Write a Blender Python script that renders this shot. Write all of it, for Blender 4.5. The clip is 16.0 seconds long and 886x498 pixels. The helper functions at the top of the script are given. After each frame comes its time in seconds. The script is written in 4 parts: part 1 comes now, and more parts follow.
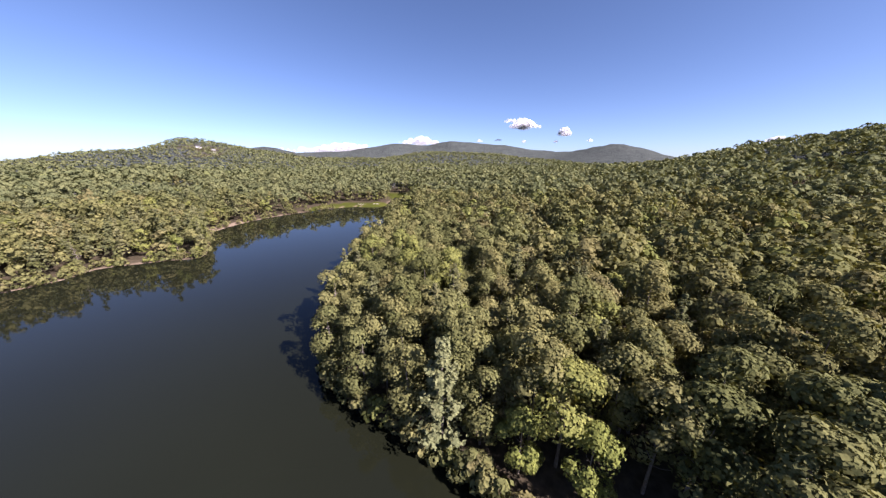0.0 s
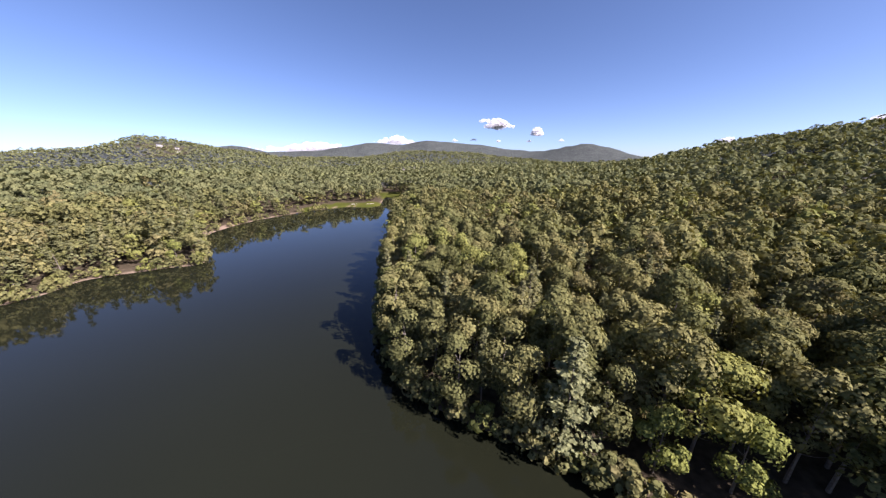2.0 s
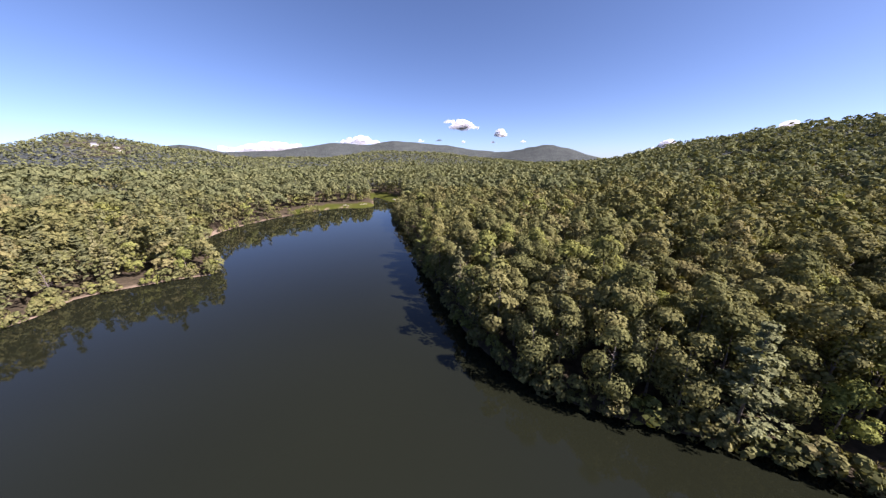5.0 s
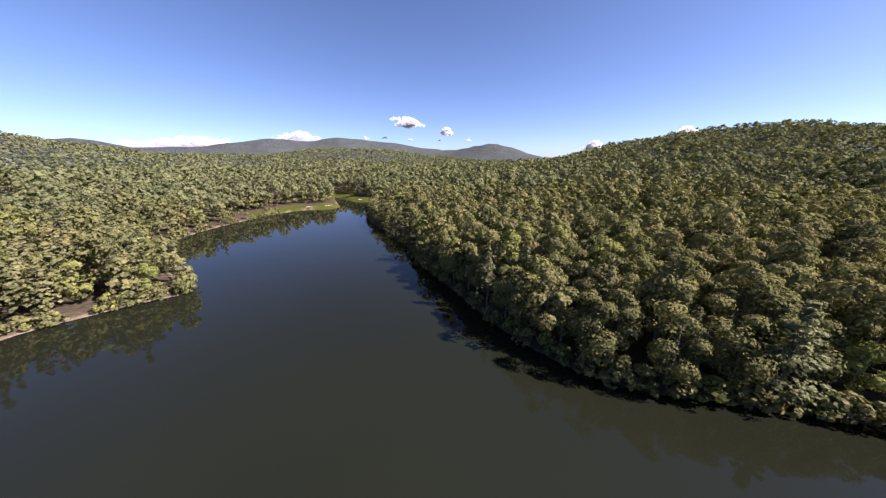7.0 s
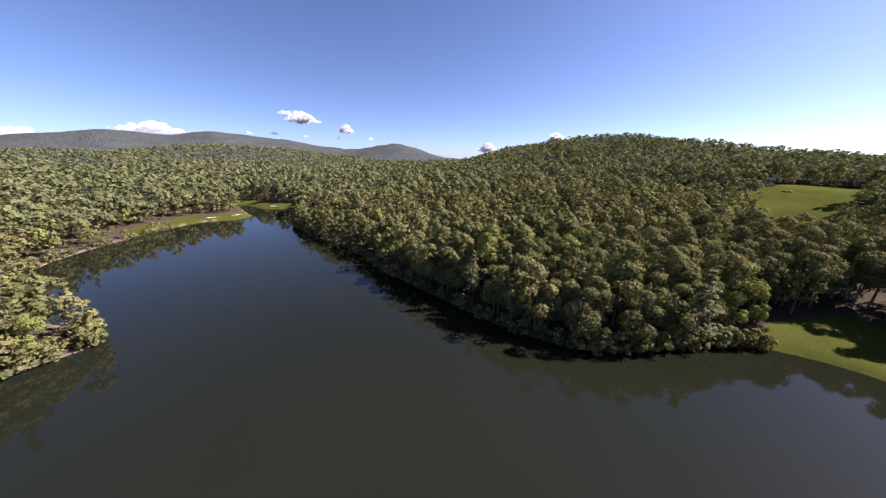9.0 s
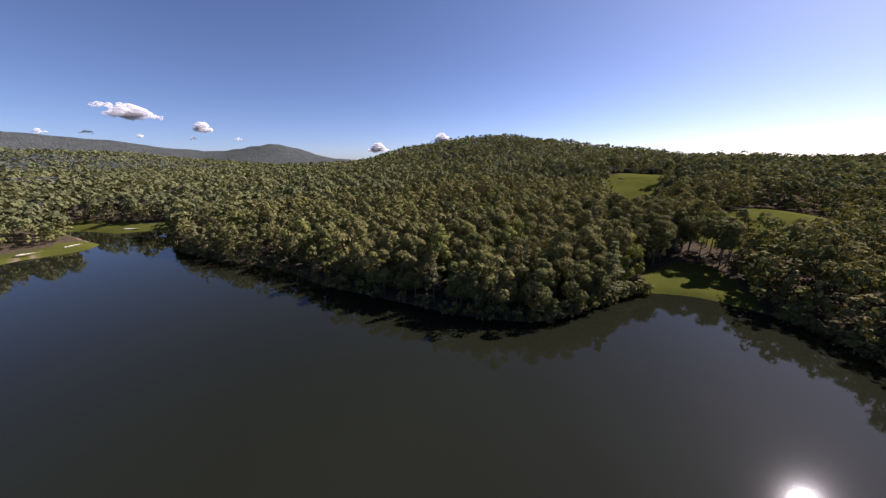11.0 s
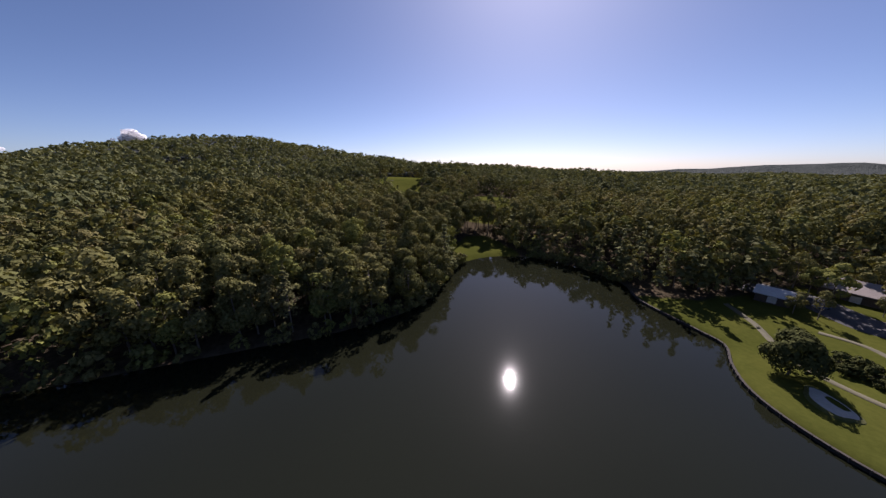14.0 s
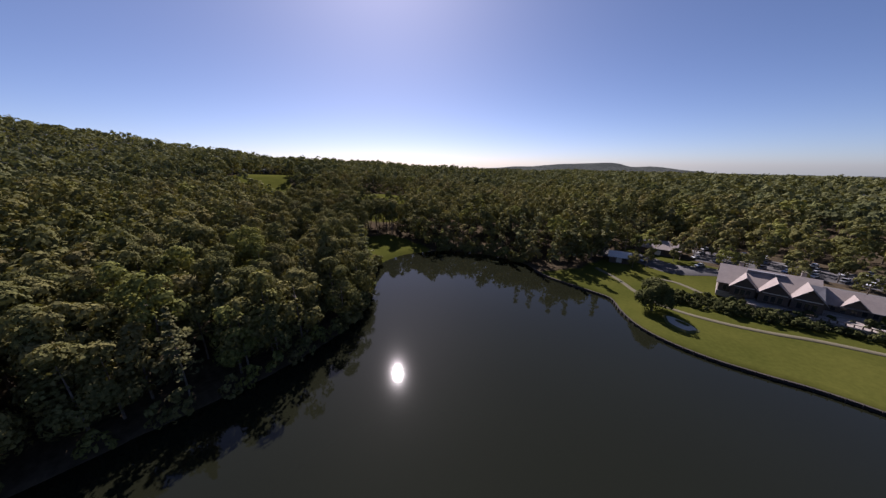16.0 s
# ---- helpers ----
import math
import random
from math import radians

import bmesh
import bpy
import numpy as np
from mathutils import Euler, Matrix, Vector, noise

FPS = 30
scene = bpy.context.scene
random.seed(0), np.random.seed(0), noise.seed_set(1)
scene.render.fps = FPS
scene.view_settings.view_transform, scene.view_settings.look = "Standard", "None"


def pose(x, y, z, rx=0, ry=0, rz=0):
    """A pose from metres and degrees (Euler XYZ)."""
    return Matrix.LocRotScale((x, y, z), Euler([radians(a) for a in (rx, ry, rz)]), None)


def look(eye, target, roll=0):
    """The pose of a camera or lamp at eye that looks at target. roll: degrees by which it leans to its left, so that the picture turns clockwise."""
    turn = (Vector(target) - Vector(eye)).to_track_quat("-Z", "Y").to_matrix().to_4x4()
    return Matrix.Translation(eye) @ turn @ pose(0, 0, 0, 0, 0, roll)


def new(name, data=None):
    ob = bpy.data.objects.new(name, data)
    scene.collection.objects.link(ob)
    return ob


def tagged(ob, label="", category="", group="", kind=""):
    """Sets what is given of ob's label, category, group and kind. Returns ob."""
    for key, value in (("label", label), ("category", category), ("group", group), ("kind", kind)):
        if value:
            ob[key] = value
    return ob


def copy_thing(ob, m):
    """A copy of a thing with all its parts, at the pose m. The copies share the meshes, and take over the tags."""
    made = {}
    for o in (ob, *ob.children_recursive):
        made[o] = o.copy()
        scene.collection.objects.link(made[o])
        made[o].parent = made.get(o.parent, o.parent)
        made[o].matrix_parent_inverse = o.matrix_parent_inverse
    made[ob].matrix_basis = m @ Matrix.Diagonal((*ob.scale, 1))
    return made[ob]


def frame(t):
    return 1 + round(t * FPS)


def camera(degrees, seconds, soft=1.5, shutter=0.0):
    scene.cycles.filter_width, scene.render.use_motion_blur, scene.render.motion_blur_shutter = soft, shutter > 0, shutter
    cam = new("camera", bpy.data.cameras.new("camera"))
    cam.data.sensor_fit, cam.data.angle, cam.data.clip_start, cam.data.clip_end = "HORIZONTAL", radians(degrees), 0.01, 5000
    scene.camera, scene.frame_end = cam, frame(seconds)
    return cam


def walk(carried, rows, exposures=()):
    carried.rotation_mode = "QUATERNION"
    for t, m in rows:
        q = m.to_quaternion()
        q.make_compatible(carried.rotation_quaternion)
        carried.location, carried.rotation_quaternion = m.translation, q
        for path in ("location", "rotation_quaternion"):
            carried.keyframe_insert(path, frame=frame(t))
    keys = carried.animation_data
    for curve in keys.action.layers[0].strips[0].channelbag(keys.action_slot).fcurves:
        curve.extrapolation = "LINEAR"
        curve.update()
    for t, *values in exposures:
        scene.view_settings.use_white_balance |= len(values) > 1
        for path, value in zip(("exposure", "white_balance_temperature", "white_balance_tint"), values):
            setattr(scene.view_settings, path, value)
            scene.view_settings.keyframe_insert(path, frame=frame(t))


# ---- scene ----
cam = camera(114.0, 16.0, soft=1.35)
# seconds, place, turn
ROWS = [
    (0, 1.08, -9.84, 55.96, 73.05, -0.17, 2.78),
    (0.5, -5.43, -9.22, 55.55, 73.05, -0.18, 1.52),
    (1, -12.00, -8.52, 55.13, 73.01, -0.20, 0.23),
    (1.5, -18.65, -7.66, 54.70, 73.00, -0.13, -0.96),
    (2, -25.28, -6.63, 54.27, 72.99, -0.05, -2.08),
    (2.5, -31.80, -5.51, 53.82, 73.05, -0.04, -3.11),
    (3, -38.15, -4.41, 53.32, 73.05, -0.03, -4.08),
    (3.5, -44.36, -3.35, 52.82, 73.04, -0.01, -5.11),
    (4, -50.50, -2.29, 52.36, 73.08, 0.06, -6.41),
    (4.5, -56.63, -1.17, 51.97, 73.13, 0.09, -7.56),
    (7, -88.69, 9.74, 52.67, 72.75, -0.13, -19.18),
    (7.5, -95.64, 12.33, 53.31, 72.81, -0.25, -23.27),
    (8, -102.60, 14.92, 54.01, 72.98, -0.75, -27.95),
    (10.5, -127.26, 29.89, 58.30, 72.32, 0.54, -52.81),
    (11, -130.73, 33.82, 57.76, 72.70, 0.74, -58.12),
    (11.5, -133.89, 37.97, 57.01, 73.12, 0.91, -63.77),
    (12, -136.32, 42.66, 56.07, 72.99, 0.92, -71.29),
    (12.5, -137.26, 48.28, 55.04, 73.36, 0.59, -78.80),
    (13, -136.97, 54.34, 54.02, 73.24, 0.48, -87.87),
    (13.5, -135.26, 60.45, 53.08, 73.70, 0.29, -95.26),
    (14, -132.63, 66.37, 52.39, 73.92, 0.15, -103.58),
    (14.5, -129.64, 71.40, 52.05, 73.85, 0.00, -110.23),
    (15, -126.14, 75.78, 51.87, 73.85, 0.05, -116.10),
    (15.5, -121.95, 79.94, 51.70, 73.51, -0.16, -122.97),
    (16, -117.48, 84.01, 51.50, 73.41, -0.37, -129.37),
]
# the clip's camera closes down as it turns towards the sun
EXPOSURES = [(0.0, 1.68, 5900, 28), (8.0, 1.72, 5900, 28), (10.5, 1.28, 5950, 28), (12.5, 0.86, 6000, 27), (16.0, 0.78, 6000, 27)]
walk(cam, [(t, pose(x, y, z, rx, ry, rz)) for t, x, y, z, rx, ry, rz in ROWS], EXPOSURES)

# ---- world, sun, exposure ----
SUN_AZ, SUN_EL = 119.0, 39.5  # degrees clockwise from +y, degrees up
world = bpy.data.worlds.new("world")
scene.world = world
world.use_nodes = True
wn = world.node_tree
sky = wn.nodes.new("ShaderNodeTexSky")
sky.sky_type, sky.sun_disc = "NISHITA", False
sky.sun_elevation, sky.sun_rotation = radians(SUN_EL), radians(SUN_AZ)
sky.altitude, sky.air_density, sky.dust_density, sky.ozone_density = 300, 0.62, 0.6, 2.4
deep = wn.nodes.new("ShaderNodeHueSaturation")  # clear, dry air
deep.inputs["Saturation"].default_value = 1.0
wn.links.new(sky.outputs["Color"], deep.inputs["Color"])
wn.nodes["Background"].inputs["Strength"].default_value = 0.054
wn.links.new(deep.outputs["Color"], wn.nodes["Background"].inputs["Color"])
sun = new("sun", bpy.data.lights.new("sun", "SUN"))
sun.data.energy, sun.data.angle, sun.data.color = 5.0, radians(0.53), (1.0, 0.93, 0.82)
az, el = radians(SUN_AZ), radians(SUN_EL)
sun.matrix_world = look((0, 0, 300), (-math.sin(az) * math.cos(el), -math.cos(az) * math.cos(el), 300 - math.sin(el)))


# ---- materials ----
def material(name):
    m = bpy.data.materials.new(name)
    m.use_nodes = True
    t = m.node_tree
    return m, t, t.nodes["Principled BSDF"]


def node(t, kind, **values):
    n = t.nodes.new(kind)
    for k, v in values.items():
        n.inputs[k.replace("_", " ")].default_value = v
    return n


def ramp(t, source, stops):
    r = t.nodes.new("ShaderNodeValToRGB")
    e = r.color_ramp.elements
    while len(e) < len(stops):
        e.new(0.5)
    for s, (at, col) in zip(e, stops):
        s.position, s.color = at, (*col, 1)
    t.links.new(source, r.inputs[0])
    return r.outputs["Color"]


def mix(t, fac, a, b, mode="MIX"):
    n = t.nodes.new("ShaderNodeMix")
    n.data_type, n.blend_type = "RGBA", mode
    for sock, v in ((n.inputs[0], fac), (n.inputs[6], a), (n.inputs[7], b)):
        if isinstance(v, (int, float)):
            sock.default_value = v
        elif isinstance(v, tuple):
            sock.default_value = (*v, 1)
        else:
            t.links.new(v, sock)
    return n.outputs[2]


def place(t):
    return t.nodes.new("ShaderNodeNewGeometry").outputs["Position"]


def noise_at(t, scale, detail=3.0, vector=None, rough=0.55):
    n = node(t, "ShaderNodeTexNoise", Scale=scale, Detail=detail, Roughness=rough)
    t.links.new(vector or place(t), n.inputs["Vector"])
    return n.outputs["Fac"]


def bump(t, shader, source, strength, distance):
    b = node(t, "ShaderNodeBump", Strength=strength, Distance=distance)
    t.links.new(source, b.inputs["Height"])
    t.links.new(b.outputs["Normal"], shader.inputs["Normal"])


def plain(name, a, b, scale=3.0, rough=0.8, relief=0.0, metal=0.0, grain=0.0):
    """Paint, stone, wood or cloth: two shades mixed by a fine and a coarse noise."""
    m, t, s = material(name)
    c = ramp(t, noise_at(t, scale), [(0.3, a), (0.7, b)])
    if grain:
        c = mix(t, 0.5, c, ramp(t, noise_at(t, grain), [(0.35, a), (0.65, b)]))
    t.links.new(c, s.inputs["Base Color"])
    s.inputs["Roughness"].default_value, s.inputs["Metallic"].default_value = rough, metal
    if relief:
        bump(t, s, noise_at(t, scale * 4), 0.6, relief)
    return m


def leaves(name, stops, single, through_light=0.15, relief=0.0, ragged=0.0, grain=0.6, gaps=0.42):
    """Foliage, tinted tree by tree, with a finer change from spray to spray."""
    m, t, s = material(name)
    if single:
        tint = t.nodes.new("ShaderNodeObjectInfo").outputs["Random"]
    else:
        a = t.nodes.new("ShaderNodeAttribute")
        a.attribute_name = "tint"
        tint = a.outputs["Fac"]
    c = ramp(t, tint, stops)
    spray = t.nodes.new("ShaderNodeNewGeometry").outputs["Random Per Island"]
    c = mix(t, 0.32, c, ramp(t, spray, [(0.0, (0.62, 0.66, 0.62)), (0.6, (1.0, 1.0, 0.95)), (1.0, (1.3, 1.28, 1.1))]), "MULTIPLY")
    c = mix(t, grain, c, ramp(t, noise_at(t, 1.3, 3, rough=0.7), [(0.34, (0.3, 0.36, 0.32)), (0.52, (1.0, 1.0, 1.0)), (0.7, (1.55, 1.5, 1.4))]), "MULTIPLY")
    c = mix(t, 0.35, c, ramp(t, noise_at(t, 0.02, 2), [(0.35, (0.7, 0.75, 0.7)), (0.65, (1.2, 1.15, 1.0))]), "MULTIPLY")
    t.links.new(c, s.inputs["Base Color"])
    s.inputs["Roughness"].default_value = 0.9
    s.inputs["Specular IOR Level"].default_value = 0.02
    if relief:
        b = node(t, "ShaderNodeBump", Strength=1.0, Distance=relief)
        t.links.new(noise_at(t, 0.9 / relief, 4, rough=0.7), b.inputs["Height"])
        t.links.new(b.outputs["Normal"], s.inputs["Normal"])
    tr = t.nodes.new("ShaderNodeBsdfTranslucent")
    t.links.new(mix(t, 1.0, c, (1.35, 1.25, 0.6), "MULTIPLY"), tr.inputs["Color"])
    ms = node(t, "ShaderNodeMixShader", Fac=through_light)
    t.links.new(s.outputs[0], ms.inputs[1])
    t.links.new(tr.outputs[0], ms.inputs[2])
    t.links.new(ms.outputs[0], t.nodes["Material Output"].inputs["Surface"])
    if ragged:  # gaps between the leaves of a spray
        gap = t.nodes.new("ShaderNodeMath")
        gap.operation = "LESS_THAN"
        gap.inputs[1].default_value = gaps
        t.links.new(noise_at(t, ragged, 2, rough=0.6), gap.inputs[0])
        air = t.nodes.new("ShaderNodeBsdfTransparent")
        cut = t.nodes.new("ShaderNodeMixShader")
        t.links.new(gap.outputs[0], cut.inputs[0])
        t.links.new(ms.outputs[0], cut.inputs[1])
        t.links.new(air.outputs[0], cut.inputs[2])
        t.links.new(cut.outputs[0], t.nodes["Material Output"].inputs["Surface"])
    return m


BROAD = [(0.0, (0.102, 0.104, 0.041)), (0.25, (0.125, 0.124, 0.051)), (0.5, (0.148, 0.14, 0.058)), (0.75, (0.166, 0.152, 0.064)), (0.86, (0.16, 0.136, 0.064)), (0.93, (0.156, 0.162, 0.052)), (1.0, (0.182, 0.182, 0.056))]
# distance haze put into the slope leaves' colour: greyer and bluer than BROAD
HAZY_SLOPE = [(0.0, (0.103, 0.112, 0.055)), (0.5, (0.128, 0.132, 0.064)), (0.9, (0.144, 0.144, 0.068)), (1.0, (0.152, 0.16, 0.066))]
NEEDLE = [(0.0, (0.100, 0.104, 0.050)), (0.5, (0.125, 0.126, 0.062)), (1.0, (0.16, 0.15, 0.076))]
PALE = [(0.0, (0.168, 0.174, 0.088)), (1.0, (0.176, 0.18, 0.092))]
DARK = [(0.0, (0.05, 0.056, 0.022)), (1.0, (0.072, 0.076, 0.03))]
LIME = [(0.0, (0.172, 0.184, 0.052)), (1.0, (0.184, 0.196, 0.056))]
RUST = [(0.0, (0.15, 0.13, 0.058)), (1.0, (0.162, 0.134, 0.06))]
leaf_near, leaf_woods = leaves("broadleaf", BROAD, True, ragged=2.0), leaves("broadleaf_woods", BROAD, False, ragged=1.1)
needle_near, needle_woods = leaves("pine_needles", NEEDLE, True, ragged=2.2), leaves("pine_needles_woods", NEEDLE, False, ragged=1.3)
pale_needles, lime_leaves, rust_leaves = leaves("pale_needles", PALE, True, ragged=2.2), leaves("lime_leaves", LIME, True, ragged=2.0), leaves("rust_leaves", RUST, True, ragged=2.0)
dark_leaves = leaves("dark_leaves", DARK, True, 0.04, ragged=2.0)
hazy_slope_leaves = leaves("hazy_slope_leaves", HAZY_SLOPE, False, ragged=0.8, grain=0.4, gaps=0.4)
lake_leaves = leaves("lake_leaves", BROAD, False, ragged=1.2, grain=0.55, gaps=0.4)
canopy_woods = leaves("canopy", BROAD, False, 0.1, 0.9)
bark = plain("bark", (0.1, 0.075, 0.055), (0.2, 0.17, 0.14), 2.5, 0.9, 0.03)
dead_wood = plain("dead_wood", (0.13, 0.1, 0.085), (0.2, 0.165, 0.14), 2.0, 0.9, 0.02)


def ground_material():
    """Leaf litter under the woods, mown grass where the attribute 'grass' says so, sand or bare earth along the water,
    haze-tinted treetops where 'distance' does.
    """
    m, t, s = material("ground")
    litter = ramp(t, noise_at(t, 0.6, 5), [(0.3, (0.035, 0.03, 0.02)), (0.7, (0.085, 0.065, 0.042))])
    stripe = noise_at(t, 0.035, 3)
    grass = mix(t, 0.5, ramp(t, stripe, [(0.36, (0.036, 0.043, 0.009)), (0.5, (0.055, 0.06, 0.013)), (0.66, (0.08, 0.08, 0.018))]), ramp(t, noise_at(t, 0.9, 4), [(0.3, (0.045, 0.051, 0.0105)), (0.7, (0.075, 0.078, 0.0165))]))
    earth = ramp(t, noise_at(t, 0.8, 4), [(0.3, (0.13, 0.095, 0.065)), (0.7, (0.26, 0.195, 0.14))])
    at = {}
    for name in ("grass", "earth", "distance"):
        a = t.nodes.new("ShaderNodeAttribute")
        a.attribute_name = name
        at[name] = a.outputs["Fac"]
    # air haze put into the far woods' colour as blue-grey
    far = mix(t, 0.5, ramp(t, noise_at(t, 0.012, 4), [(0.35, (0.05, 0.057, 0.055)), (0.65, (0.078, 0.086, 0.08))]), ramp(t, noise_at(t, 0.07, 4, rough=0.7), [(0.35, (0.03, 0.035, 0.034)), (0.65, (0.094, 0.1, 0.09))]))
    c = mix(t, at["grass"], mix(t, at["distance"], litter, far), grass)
    c = mix(t, at["earth"], c, earth)
    t.links.new(c, s.inputs["Base Color"])
    s.inputs["Roughness"].default_value = 1.0
    s.inputs["Specular IOR Level"].default_value = 0.0
    near_relief, far_relief = node(t, "ShaderNodeBump", Strength=0.5, Distance=0.06), node(t, "ShaderNodeBump", Strength=1.0, Distance=14.0)
    t.links.new(noise_at(t, 3.0, 4), near_relief.inputs["Height"])
    crowns = node(t, "ShaderNodeMath")
    crowns.operation = "MULTIPLY"
    t.links.new(noise_at(t, 0.06, 4, rough=0.65), crowns.inputs[0])
    t.links.new(at["distance"], crowns.inputs[1])
    t.links.new(crowns.outputs[0], far_relief.inputs["Height"])
    t.links.new(near_relief.outputs["Normal"], far_relief.inputs["Normal"])
    t.links.new(far_relief.outputs["Normal"], s.inputs["Normal"])
    return m


def water_material():
    m, t, s = material("lake_water")
    c = ramp(t, noise_at(t, 0.012, 2), [(0.3, (0.0088, 0.0097, 0.0054)), (0.7, (0.0106, 0.0118, 0.0066))])
    t.links.new(c, s.inputs["Base Color"])
    s.inputs["Roughness"].default_value, s.inputs["IOR"].default_value = 0.025, 1.333
    wide = noise_at(t, 0.25, 2)
    fine = noise_at(t, 2.2, 2)
    b1 = node(t, "ShaderNodeBump", Strength=0.05, Distance=0.06)
    t.links.new(fine, b1.inputs["Height"])
    b2 = node(t, "ShaderNodeBump", Strength=0.05, Distance=0.12)
    t.links.new(wide, b2.inputs["Height"])
    t.links.new(b1.outputs["Normal"], b2.inputs["Normal"])
    t.links.new(b2.outputs["Normal"], s.inputs["Normal"])
    # added rough gloss over the whole lake, imitating lens halo round the sun's image
    veil = node(t, "ShaderNodeBsdfGlossy", Roughness=0.13)
    veil.inputs["Color"].default_value = (0.9, 0.9, 0.9, 1)
    both = node(t, "ShaderNodeMixShader", Fac=0.0005)
    t.links.new(s.outputs[0], both.inputs[1])
    t.links.new(veil.outputs[0], both.inputs[2])
    t.links.new(both.outputs[0], t.nodes["Material Output"].inputs["Surface"])
    return m


def part(name, bm, mat, parent=None, label=""):
    """One bmesh as one mesh object, under a thing or a part."""
    me = bpy.data.meshes.new(name)
    bm.to_mesh(me)
    bm.free()
    me.materials.append(mat)
    ob = new(name, me)
    ob.parent = parent
    return tagged(ob, label)


def thing(name, m, label, category, group=""):
    ob = new(name)
    ob.matrix_basis = m
    return tagged(ob, label, category, group)


def shell(name, verts, faces, mat, attributes=()):
    """A mesh from arrays: verts n x 3, faces n x 4 or n x 3."""
    me = bpy.data.meshes.new(name)
    verts, faces = np.asarray(verts, np.float32), np.asarray(faces, np.int32)
    k = faces.shape[1]
    me.vertices.add(len(verts))
    me.vertices.foreach_set("co", verts.ravel())
    me.loops.add(faces.size)
    me.loops.foreach_set("vertex_index", faces.ravel())
    me.polygons.add(len(faces))
    me.polygons.foreach_set("loop_start", np.arange(0, faces.size, k, dtype=np.int32))
    me.update(calc_edges=True)
    for key, values in attributes:
        a = me.attributes.new(key, "FLOAT", "POINT")
        a.data.foreach_set("value", np.asarray(values, np.float32))
    me.materials.append(mat)
    return me


# ---- the lie of the land ----
LEFT_SHORE = [(-255, 40), (-228, 72), (-204, 88), (-194, 100), (-189, 111), (-190, 124), (-180, 132), (-165, 140), (-152, 148),
              (-168, 172), (-194, 205), (-198, 236), (-192, 268), (-176, 300), (-150, 334), (-128, 350), (-108, 346), (-92, 357)]
INLET = [(-94, 385), (-97, 425), (-98, 455), (-86, 432), (-76, 402), (-62, 390), (-50, 384)]
PENINSULA = [(-50, 360), (-58, 322), (-66, 292), (-65, 260), (-56, 215), (-52, 180), (-53, 150), (-50, 125), (-46, 95), (-43, 76), (-37, 60), (-30, 50),
             (-21, 43), (-10, 37), (0, 31), (8, 26), (14, 19), (18, 10), (20, 0), (18, -10)]
BAY = [(14, -20), (4, -30), (-14, -39), (-32, -42)]
SEAWALL = [(-42, -38), (-51, -34.5), (-64, -34), (-72, -34), (-80, -33), (-87, -25), (-94, -19), (-102, -16), (-112, -15.5), (-122, -17.5), (-131, -20), (-142, -21), (-160, -21), (-195, -18), (-228, -12)]


def smooth(points, steps, closed=False):
    """A rounded line through the points of a plan."""
    p = np.array(points, float)
    n, out = len(p), []
    for i in range(n if closed else n - 1):
        if closed:
            a, b, c, d = p[(i - 1) % n], p[i], p[(i + 1) % n], p[(i + 2) % n]
        else:
            a, b, c, d = p[max(i - 1, 0)], p[i], p[i + 1], p[min(i + 2, n - 1)]
        for s in np.arange(steps) / steps:
            out.append(0.5 * (2 * b + (c - a) * s + (2 * a - 5 * b + 4 * c - d) * s**2 + (3 * b - a - 3 * c + d) * s**3))
    if not closed:
        out.append(p[-1])
    return np.array(out)


def inside(poly, x, y):
    res = np.zeros(np.shape(x), bool)
    a, b = poly, np.roll(poly, -1, 0)
    for (x0, y0), (x1, y1) in zip(a, b):
        if y0 != y1:
            res ^= ((y0 > y) != (y1 > y)) & (x < (x1 - x0) * (y - y0) / (y1 - y0) + x0)
    return res


def off_line(line, x, y, closed=False):
    """The distance of the points to a line of the plan."""
    best = np.full(np.shape(x), 1e9)
    b = np.roll(line, -1, 0) if closed else line[1:]
    for (x0, y0), (x1, y1) in zip(line, b):
        dx, dy = x1 - x0, y1 - y0
        s = np.clip(((x - x0) * dx + (y - y0) * dy) / (dx * dx + dy * dy + 1e-9), 0, 1)
        best = np.minimum(best, (x - x0 - s * dx) ** 2 + (y - y0 - s * dy) ** 2)
    return np.sqrt(best)


def step(a, b, v):
    s = np.clip((v - a) / (b - a), 0, 1)
    return s * s * (3 - 2 * s)


SHORE = smooth(LEFT_SHORE + INLET + PENINSULA + BAY + SEAWALL, 4, True)
WALL = smooth(SEAWALL, 4)


def shore_distance(x, y):
    """Metres inland from the water's edge; negative in the lake."""
    d = off_line(SHORE, x, y, True)
    return np.where(inside(SHORE, x, y), -d, d)


# crest lines of the ridges: bearing, distance and height, from the middle of the lake
MAIN_RIDGE = [(28, 900, 16), (33, 900, 22), (37, 900, 28), (41, 900, 33), (45, 900, 52), (48, 900, 63), (51, 900, 74), (55, 900, 84), (60, 900, 94), (64, 900, 96), (67, 900, 99), (70, 900, 97), (74, 900, 89), (78, 890, 80), (82, 880, 72), (88, 850, 55), (92, 830, 49), (96, 820, 38), (100, 800, 34), (108, 780, 30), (117, 760, 24), (124, 740, 16), (130, 740, 15), (138, 740, 8), (146, 740, 5), (156, 740, 3)]
WEST_RIDGE = [(-66, 1000, 8), (-62, 1150, 10), (-58, 1300, 12), (-55, 1350, 22), (-51, 1450, 57), (-47, 1500, 68), (-43, 1500, 100), (-40.5, 1500, 111), (-38, 1600, 95), (-35.5, 1700, 80), (-32.3, 1850, 104), (-29, 2000, 84), (-26, 2100, 60)]
